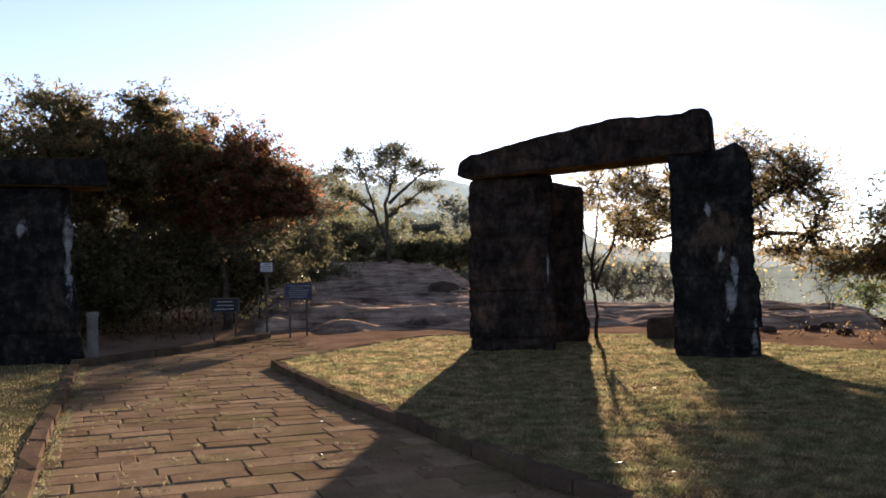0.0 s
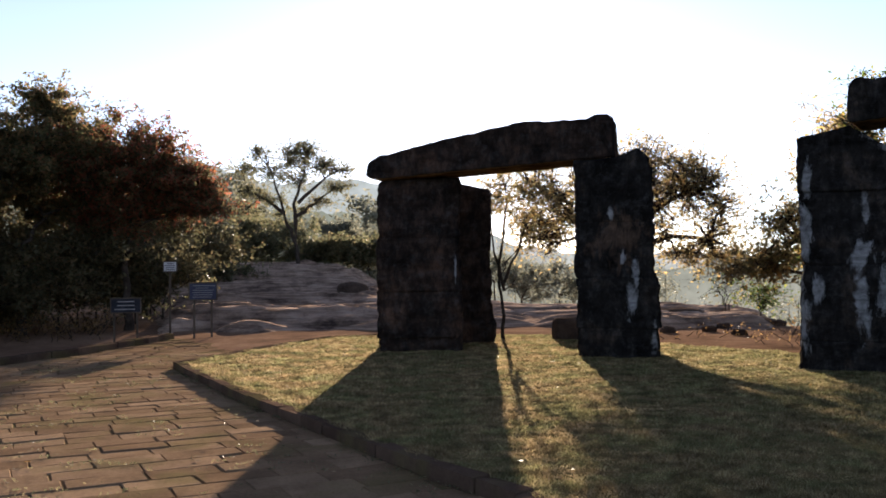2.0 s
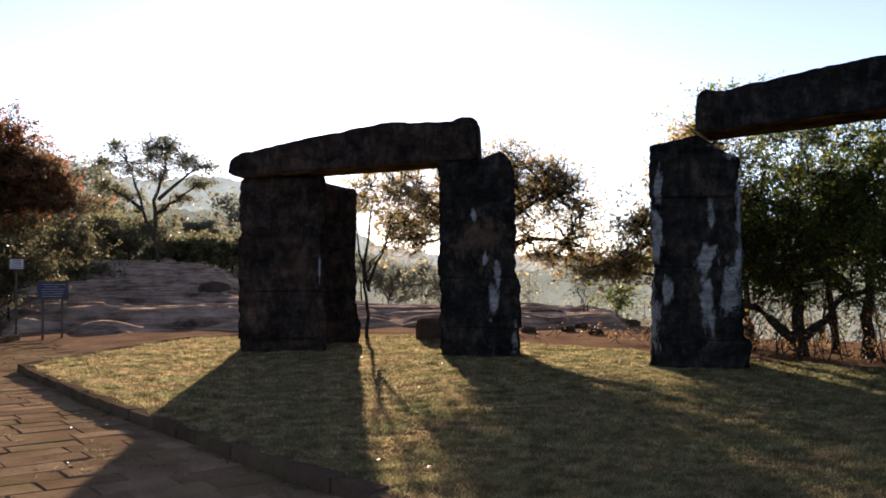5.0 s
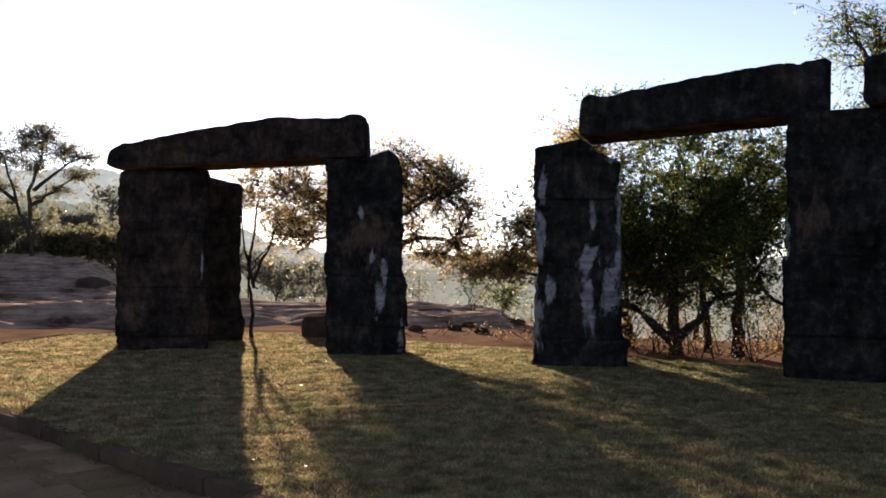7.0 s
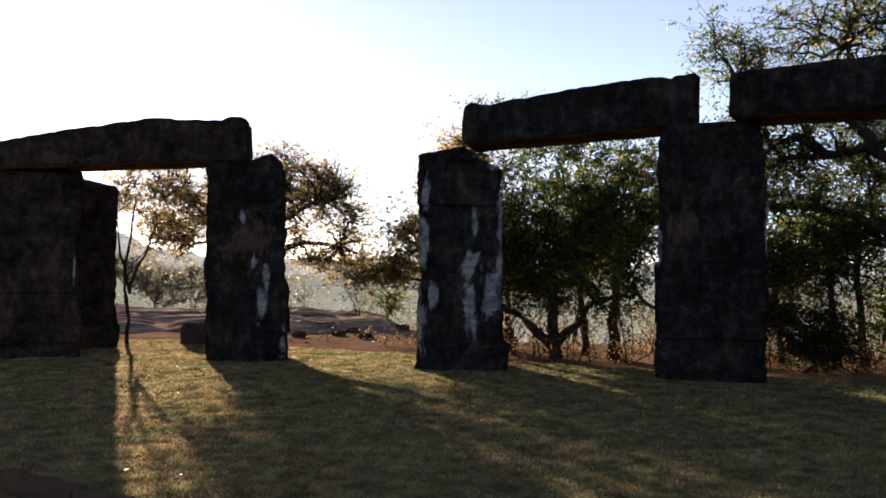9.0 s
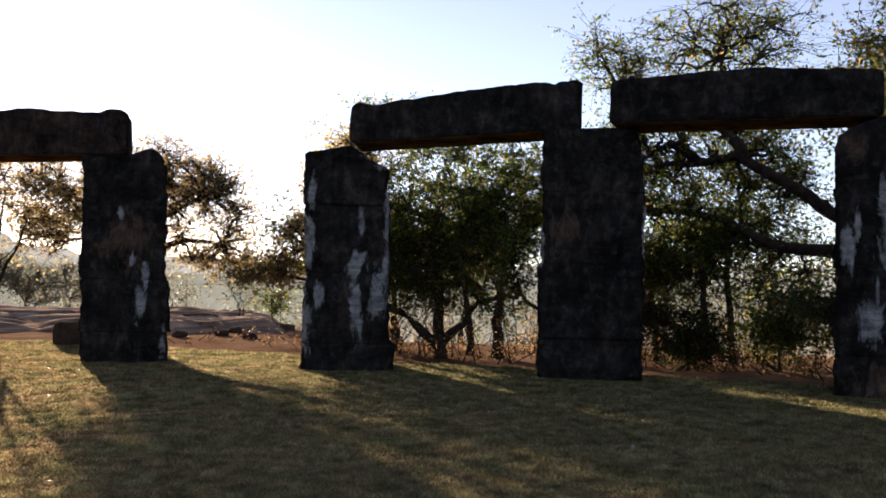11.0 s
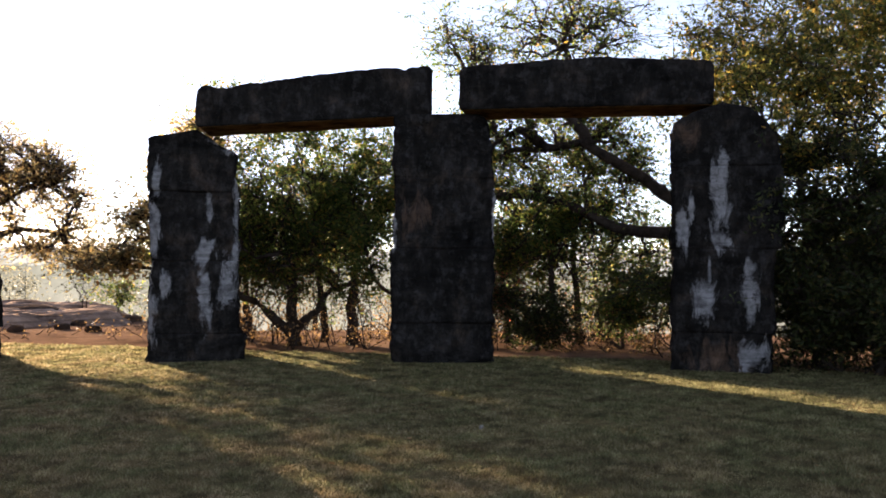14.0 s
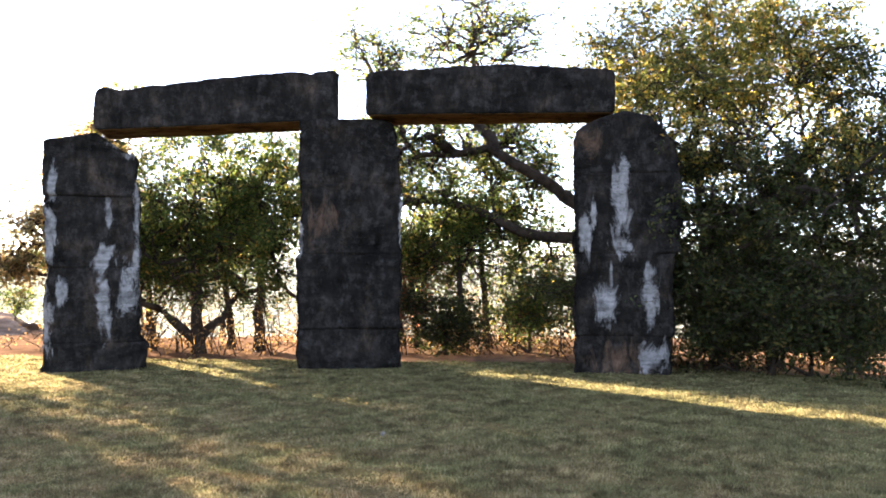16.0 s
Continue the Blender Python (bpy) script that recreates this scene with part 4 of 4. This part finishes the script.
def scrub(name, azs, rs, tall, count, leaves, label, seed):
    """Dry stalks and small leaves along the lawn's far edge."""
    rnd, rng = random.Random(seed), np.random.default_rng(seed)
    wood, cen = ([], []), []
    for _ in range(count):
        a, r = rnd.uniform(*azs), rnd.uniform(*rs)
        x, y = xy(a, r)
        foot = Vector((x, y, ground_z(x, y) - 0.05))
        if in_lane(np.array([[x, y, 0.4 * tall], [x, y, 0.7 * tall]]), 0.6).any():
            continue
        tip = foot + Vector((rnd.gauss(0, 0.38), rnd.gauss(0, 0.38), 0.2 + (tall - 0.2) * rnd.random() ** 1.8))
        line = bend(foot, tip, 0, rnd, 4, 0.15)
        tube(wood, line, [0.012, 0.01, 0.008, 0.006, 0.004], 4)
        k = leaves // count
        base = np.array([tuple(line[rnd.randint(1, 4)]) for _ in range(k)])
        cen.append(base + rng.normal(0, 0.12, (k, 3)))
    part_ob = part(name, ([tuple(v) for v in wood[0]], [], wood[1]), BARK)
    tagged(part_ob, label, "undergrowth", kind="stuff")
    cen = np.concatenate(cen)
    cen = cen[~in_lane(cen)]
    me = leaf_mesh(name + "_leaves", cen, 0.07 * rng.uniform(0.6, 1.3, len(cen)), rng)
    me.materials.append(LEAF_DRY)
    tagged(new("dry_leaves", me), "dry orange-brown leaves on the undergrowth", "undergrowth", kind="stuff")


scrub("dry_undergrowth", (28, 58), (16.6, 20.5), 2.1, 300, 15000, "dry twiggy undergrowth at the lawn edge", 5)
scrub("dry_undergrowth", (17, 27), (19.2, 23.5), 0.3, 30, 190, "low dry tufts on the red soil", 15)
scrub("dry_undergrowth", (58, 82), (14.4, 17), 1.0, 160, 3500, "dry twiggy undergrowth at the lawn edge", 6)
scrub("dry_undergrowth", (-27, -14.5), (23.6, 27), 0.9, 160, 5000, "dry twiggy undergrowth below the dark trees", 7)


def far_woods():
    """Woods on the far slopes: clumps of leaves without number."""
    rng = np.random.default_rng(12)
    rnd = random.Random(12)
    cen, size = [], []
    wood = ([], [])

    def clump(c, rad, n, s):
        d = rng.normal(0, 1, (n, 3))
        d /= np.linalg.norm(d, axis=1)[:, None]
        d *= (rng.random((n, 1)) ** 0.35)
        cen.append(np.array(tuple(c)) + d * np.array(rad) + rng.normal(0, 0.25, (n, 3)))
        size.append(np.full(n, s))

    for a, e, r in [(-9.5, 4.6, 70), (-8.2, 5.2, 75), (-6.6, 2.8, 72), (0.9, 3.6, 80), (2.4, 3.0, 76)]:
        top = at(a, e, r)
        for _ in range(26):
            c = top + Vector((rnd.gauss(0, 1.6), rnd.gauss(0, 1.6), rnd.uniform(-7, 0.8)))
            clump(c, (1.2, 1.2, 0.8), 90, 0.5)
        tube(wood, [at(a, -0.5, r), top], [0.25, 0.08], 5)
    for _ in range(170):
        a, r = rnd.uniform(5, 84), rnd.uniform(75, 118)
        e = rnd.uniform(-5.5, -1.2) + (0.9 if a < 20 else 0)
        top = at(a, e, r)
        for _ in range(5):
            c = top + Vector((rnd.gauss(0, 1.0), rnd.gauss(0, 1.0), rnd.uniform(-2.2, 0.6)))
            clump(c, (0.9, 0.9, 0.6), 60, 0.32)
        tube(wood, [top - Vector((0, 0, 4)), top], [0.05, 0.02], 4)
    me = leaf_mesh("far_woods", np.concatenate(cen), np.concatenate(size), rng)
    me.materials.append(LEAF_HAZY)
    tagged(new("far_woods", me), "pale misty woods on the far slopes", "woods", kind="stuff")
    tagged(part("far_trunks", ([tuple(v) for v in wood[0]], [], wood[1]), BARK), "trunks of the misty woods on the far slopes", "woods", kind="stuff")


far_woods()


def ridge(r, low, crest, seed, material, label):
    """A far wooded skyline, closed all round."""
    verts, faces = [], []
    n = 2880
    for i in range(n):
        a = 360 * i / n - 180
        x, y, _ = polar(a, r)
        e = lerp_table(crest, a) + 0.5 * noise.noise(Vector((a * 0.35, seed, 0))) + 0.3 * noise.noise(Vector((a * 1.1, seed, 1))) + 0.16 * noise.noise(Vector((a * 3.5, seed, 2))) + 0.1 * noise.noise(Vector((a * 9, seed, 3)))
        verts += [(x, y, low), (x, y, 1.55 + r * math.tan(radians(e)))]
    for i in range(n):
        k = (i + 1) % n
        faces.append((2 * i, 2 * k, 2 * k + 1, 2 * i + 1))
    tagged(part("backdrop", (verts, [], faces), material), label, "backdrop", kind="structure")


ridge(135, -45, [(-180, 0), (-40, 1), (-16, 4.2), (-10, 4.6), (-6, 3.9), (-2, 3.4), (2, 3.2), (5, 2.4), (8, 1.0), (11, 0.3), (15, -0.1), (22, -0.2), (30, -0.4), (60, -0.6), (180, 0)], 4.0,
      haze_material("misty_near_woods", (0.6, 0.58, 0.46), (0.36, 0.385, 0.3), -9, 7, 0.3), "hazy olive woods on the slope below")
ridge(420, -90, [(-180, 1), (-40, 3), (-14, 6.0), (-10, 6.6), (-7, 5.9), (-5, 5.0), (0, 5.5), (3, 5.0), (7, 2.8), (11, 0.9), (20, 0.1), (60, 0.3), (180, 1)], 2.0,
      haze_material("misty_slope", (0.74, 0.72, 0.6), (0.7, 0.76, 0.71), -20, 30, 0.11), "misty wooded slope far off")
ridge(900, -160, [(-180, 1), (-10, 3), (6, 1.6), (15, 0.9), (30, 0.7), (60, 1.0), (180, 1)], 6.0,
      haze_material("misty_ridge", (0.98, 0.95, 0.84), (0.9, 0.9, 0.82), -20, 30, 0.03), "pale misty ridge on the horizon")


# ---- rocks ----
def boulder(place, size, label, seed, square=3.0, name="boulder", material=None):
    bm = bmesh.new()
    bmesh.ops.create_icosphere(bm, subdivisions=4, radius=1)
    for v in bm.verts:
        c = v.co.copy()
        c = Vector([math.copysign(abs(q) ** (2 / square), q) for q in c])
        p = c * (1 + 0.16 * noise.noise(c * 1.2 + Vector((seed, 0, 0))) + 0.05 * noise.noise(c * 4 + Vector((0, seed, 0))))
        v.co = Vector((p.x * size[0] / 2, p.y * size[1] / 2, size[2] * 0.42 + p.z * size[2] * 0.55))
    ob = part(name, bm, material or BOULDER, smooth=True)
    ob.location = place
    tagged(ob, label, "boulder")


def on_ground(az, r, lift=0.0):
    x, y = xy(az, r)
    return (x, y, ground_z(x, y) + lift)


boulder(on_ground(0.0, 34.5, 0.08), (1.15, 0.9, 0.75), "dark rounded boulder lying on the rock slabs", 1, 3.2)
boulder(on_ground(13.3, 19.9, 0.0), (0.55, 0.5, 0.5), "squared dark stone block lying on the lawn edge", 2, 6.0)
boulder(on_ground(20.0, 27.5, -0.05), (1.7, 1.2, 0.45), "low dark boulder on the rock slabs", 3)
boulder(on_ground(24.3, 26.0, -0.05), (1.6, 1.0, 0.25), "flat dark boulder on the rock slabs", 4)
boulder(on_ground(17.5, 26.0, -0.05), (0.5, 0.5, 0.2), "small flat stone on the soil", 5)
boulder(on_ground(5.2, 36.0, 0.05), (2.2, 1.4, 0.5), "low weathered boulder on the slabs", 6)
for i, (a, r) in enumerate([(21.8, 23.0), (22.6, 24.5), (19.4, 22.4), (23.5, 22.0)]):
    boulder(on_ground(a, r, -0.02), (0.35, 0.3, 0.16), "small loose stone on the red soil", 10 + i, name="loose_stone")


boulder((6.39, 5.73, 0.0), (0.04, 0.035, 0.045), "small pale stone lying in the grass", 20, name="loose_stone", material=CONCRETE)


# ---- signs and post ----
# Light grey lettering for the dark boards.
INK = simple("grey_lettering", [(0.3, g3(0.2)), (0.7, g3(0.32))], 5.0, 0.8)

def sign(az, r, z, w, h, legs, face, lines, label, seed, frame_w=0.03):
    x, y = xy(az, r)
    foot = ground_z(x, y) - 0.1
    ob = thing("sign", (x, y, foot), label, "sign", "path signs", -az)
    c = z - foot
    for sx in legs:
        part("post", box_bm(0.05, 0.05, c + h / 2, sx, 0.04, (c + h / 2) / 2, 0.006), WOOD, ob)
    panel = part("panel", box_bm(w, 0.025, h, 0, 0, c, 0.005), face, ob)
    for sx, sz, lx, lz in ((0, h / 2, w + frame_w, frame_w), (0, -h / 2, w + frame_w, frame_w), (-w / 2, 0, frame_w, h), (w / 2, 0, frame_w, h)):
        part("frame", box_bm(lx, 0.04, lz, sx, 0, c + sz, 0.004), WOOD, ob)
    rnd = random.Random(seed)
    ink = INK if face is not WHITE else BOARD
    for i in range(lines):
        lw = w * 0.82 * rnd.uniform(0.55, 1.0)
        zz = c + h * 0.4 - h * 0.8 * (i + 0.5) / lines
        part("text_bar", box_bm(lw, 0.004, h * 0.24 / lines, rnd.uniform(-0.04, 0.04) * w, -0.0155, zz), ink, panel)


sign(-10.85, 22.6, 1.61, 0.31, 0.24, (0.0,), WHITE, 4, "small white notice on a single post", 1)
sign(-8.95, 22.4, 1.02, 0.63, 0.4, (-0.2, 0.2), BOARD_BLUE, 6, "slate blue information board on two posts", 2)
sign(-13.35, 22.4, 0.72, 0.66, 0.33, (-0.25, 0.25), BOARD, 3, "low dark notice board with white writing", 3)
sign(32.2, 18.6, 0.3, 0.36, 0.28, (0.0,), BOARD, 1, "small dark board on a post in the undergrowth", 4)
post = thing("marker_post", (-6.76, 17.75, -0.12), "short square weathered concrete post beside the kerb", "post", yaw=20)
part("shaft", box_bm(0.2, 0.2, 0.8, 0, 0, 0.4, 0.015), CONCRETE, post)
part("cap", box_bm(0.24, 0.24, 0.1, 0, 0, 0.85, 0.02), CONCRETE, post)


# ---- kerbs and paving ----
def chamfered(name, seed, bevel=0.12, jitter=0.03):
    """A unit block with worn upper edges, for stones that are scaled to size."""
    rnd = random.Random(seed)
    lo = [(-0.5, -0.5), (0.5, -0.5), (0.5, 0.5), (-0.5, 0.5)]
    lo = [(x + rnd.uniform(-jitter, jitter), y + rnd.uniform(-jitter, jitter) * 2) for x, y in lo]
    verts = [(x, y, -1.0) for x, y in lo] + [(x, y, -bevel * 1.2 + rnd.uniform(-0.03, 0.0)) for x, y in lo]
    verts += [(x * (1 - bevel * 0.25), y * (1 - bevel * 0.5), rnd.uniform(-0.06, 0.02)) for x, y in lo]
    faces = []
    for b in (0, 4):
        faces += [(b + i, b + (i + 1) % 4, b + 4 + (i + 1) % 4, b + 4 + i) for i in range(4)]
    faces.append((8, 9, 10, 11))
    me = bpy.data.meshes.new(name)
    me.from_pydata(verts, [], faces)
    return me


def kerb(line, top, label, seed, width=0.16, tall=0.32):
    rnd = random.Random(seed)
    ob = thing("kerb", (line[0][0], line[0][1], top - tall), label, "kerb", kind="structure")
    meshes = [chamfered("kerb_stone", seed * 10 + i, 0.1, 0.02) for i in range(4)]
    for m in meshes:
        m.materials.append(KERB)
    pts = [Vector((x, y, 0)) for x, y in line]
    total = [0.0]
    for a, b in zip(pts, pts[1:]):
        total.append(total[-1] + (b - a).length)

    def along(s):
        for i in range(len(pts) - 1):
            if s <= total[i + 1] or i == len(pts) - 2:
                return pts[i].lerp(pts[i + 1], (s - total[i]) / (total[i + 1] - total[i]))

    s = 0.0
    while s < total[-1] - 0.2:
        length = min(rnd.uniform(0.45, 0.85), total[-1] - s)
        a, b = along(s), along(s + length)
        d = b - a
        st = new("kerb_stone", rnd.choice(meshes))
        st.parent = ob
        mid = (a + b) / 2
        st.location = (mid.x - line[0][0] + rnd.uniform(-0.012, 0.012), mid.y - line[0][1] + rnd.uniform(-0.012, 0.012), tall + rnd.uniform(-0.007, 0.007))
        st.rotation_euler = (rnd.uniform(-0.03, 0.03), rnd.uniform(-0.012, 0.012), math.atan2(d.y, d.x))
        st.scale = (d.length - 0.012, width, tall)
        s += length


kerb(LAWN_KERB, 0.028, "low worn stone kerb round the lawn", 1)
kerb(LEFT_KERB, 0.0, "low worn stone kerb beside the shaded lawn", 2)
kerb(FAR_KERB, 0.035, "low worn stone kerb along the soil bank", 3)

PATH_AREA = [(8.9, -14.0), (4.6, -3.0), (2.35, 3.6), (1.3, 6.15), (0.45, 7.9), (-0.25, 9.5), (-1.25, 11.7), (-2.78, 15.6), (-1.0, 19.75), (-0.25, 20.95), (0.3, 22.0), (-1.5, 22.9), (-4.12, 22.6),
             (-4.78, 20.12), (-5.3, 18.25), (-5.82, 17.05), (-6.35, 15.7), (-4.8, 11.1), (-3.8, 8.25), (-3.1, 6.35), (-2.0, 3.4), (4.5, -14.0)]


BED = simple("mossy_bedding", [(0.35, (0.08, 0.055, 0.034)), (0.55, (0.13, 0.092, 0.052)), (0.75, (0.13, 0.12, 0.045))], 1.5, 0.95)


def paving():
    rnd = random.Random(8)
    ob = thing("paving", (-1.5, 8.0, -0.2), "paved path of worn brown stone blocks with grassy joints", "path", kind="structure")
    meshes = [chamfered("paving_stone", 200 + i, 0.16, 0.02) for i in range(8)]
    for m in meshes:
        m.materials.append(PAVER)
    bm = bmesh.new()
    f = bm.faces.new([bm.verts.new((x + 1.5, y - 8.0, 0.096)) for x, y in PATH_AREA])
    f.normal_update()
    if f.normal.z < 0:
        f.normal_flip()
    part("bedding", bm, BED, ob, "earth and moss between the paving stones")
    d, n = Vector((-0.38, 0.925, 0)).normalized(), Vector((0.925, 0.38, 0)).normalized()
    stones = []
    v = -18.0
    while v < 26:
        course = rnd.uniform(0.29, 0.35)
        u = -9.0 + rnd.uniform(0, 0.5)
        while u < 14:
            length = rnd.uniform(0.42, 0.72)
            p = n * (u + length / 2) + d * (v + course / 2)
            if inside((p.x, p.y), PATH_AREA):
                stones.append((p, length, course))
            u += length
        v += course
    near = sorted((s for s in stones if s[0].y > 5.0), key=lambda s: s[0].y)
    far = near[300:]
    yaw = math.atan2(n.y, n.x)
    for p, length, course in near[:300]:
        st = new("paving_stone", rnd.choice(meshes))
        st.parent = ob
        st.location = (p.x + 1.5, p.y - 8.0, 0.11 + rnd.uniform(-0.006, 0.005))
        st.rotation_euler = (rnd.gauss(0, 0.01), rnd.gauss(0, 0.006), yaw + rnd.gauss(0, 0.012))
        st.scale = (length - rnd.uniform(0.002, 0.012), course - rnd.uniform(0.004, 0.016), 0.09)
    verts, faces = [], []
    for p, length, course in far + [s for s in stones if s[0].y <= 5.0]:
        m = Matrix.LocRotScale((p.x + 1.5, p.y - 8.0, 0.11 + rnd.uniform(-0.012, 0.01)), Euler((rnd.gauss(0, 0.013), rnd.gauss(0, 0.01), yaw + rnd.gauss(0, 0.012))), (length - 0.025, course - 0.025, 0.09))
        me = rnd.choice(meshes)
        b = len(verts)
        verts += [tuple(m @ q.co) for q in me.vertices]
        faces += [tuple(b + i for i in f.vertices) for f in me.polygons]
    rest = part("paving_stones", (verts, [], faces), PAVER, ob)
    tagged(rest, "farther worn brown paving stones", kind="stuff")


paving()


def path_grass():
    """Moss and grass tufts in the joints of the paving."""
    rng, rnd = np.random.default_rng(9), random.Random(9)
    pts = []
    way = Vector((0.925, 0.38))
    while len(pts) < 620:
        y = rnd.uniform(4.5, 18)
        x = rnd.uniform(-6.5, 1.5)
        if inside((x, y), PATH_AREA) and noise.noise(Vector((x * 1.1, y * 1.1, 3))) > rnd.uniform(-0.25, 0.45):
            pts.append((x, y, 0.045, 0.012))
    for (x0, y0), (x1, y1) in zip(LEFT_KERB[1:], LEFT_KERB[2:]):
        for _ in range(int(34 * math.hypot(x1 - x0, y1 - y0))):
            t = rnd.random()
            pts.append((x0 + t * (x1 - x0) + rnd.uniform(0.09, 0.2), y0 + t * (y1 - y0), 0.03, 0.04))
    for (x0, y0), (x1, y1) in zip(LAWN_KERB[3:9], LAWN_KERB[4:10]):
        for _ in range(int(14 * math.hypot(x1 - x0, y1 - y0))):
            t = rnd.random()
            pts.append((x0 + t * (x1 - x0) - rnd.uniform(0.09, 0.15), y0 + t * (y1 - y0), 0.03, 0.03))
    cen = []
    for x, y, along, across in pts:
        k = rnd.randint(3, 12)
        d = rng.normal(0, 1, (k, 3)) * np.array([along, across, 0.006])
        cen.append(np.stack([x + d[:, 0] * way.x - d[:, 1] * way.y, y + d[:, 0] * way.y + d[:, 1] * way.x, -0.082 + np.abs(d[:, 2])], 1))
    cen = np.concatenate(cen)
    me = leaf_mesh("joint_grass", cen, 0.032 * rng.uniform(0.5, 1.4, len(cen)), rng, 0.22, -0.8)
    me.materials.append(LEAF_MID)
    tagged(new("joint_grass", me), "green tufts growing in the paving joints", "grass", kind="stuff")


path_grass()


def litter():
    """Fallen leaves on the grass, the paving and the soil."""
    rng, rnd = np.random.default_rng(10), random.Random(10)
    cen = []
    while len(cen) < 900:
        a, r = rnd.uniform(-26, 80), rnd.uniform(4, 21)
        x, y = xy(a, r)
        if rnd.random() < (0.25 if r < 11 else 0.8):
            z = 0.012 if inside((x, y), RIGHT_LAWN) else (-0.07 if inside((x, y), PATH_AREA) else ground_z(x, y) + 0.02)
            cen.append((x, y, z))
    me = leaf_mesh("fallen_leaves", np.array(cen), 0.06 * rng.uniform(0.5, 1.4, len(cen)), rng, 0.6, 0.0)
    co = np.empty(len(me.vertices) * 3)
    me.vertices.foreach_get("co", co)
    co = co.reshape(-1, 4, 3)
    mid = np.array(cen)[:, None, 2]
    co[:, :, 2] = mid + (co[:, :, 2] - mid) * 0.25 + 0.008
    me.vertices.foreach_set("co", co.ravel())
    me.materials.append(LEAF_DRY)
    tagged(new("fallen_leaves", me), "dry fallen leaves scattered on the lawn", "leaves", kind="stuff")


litter()
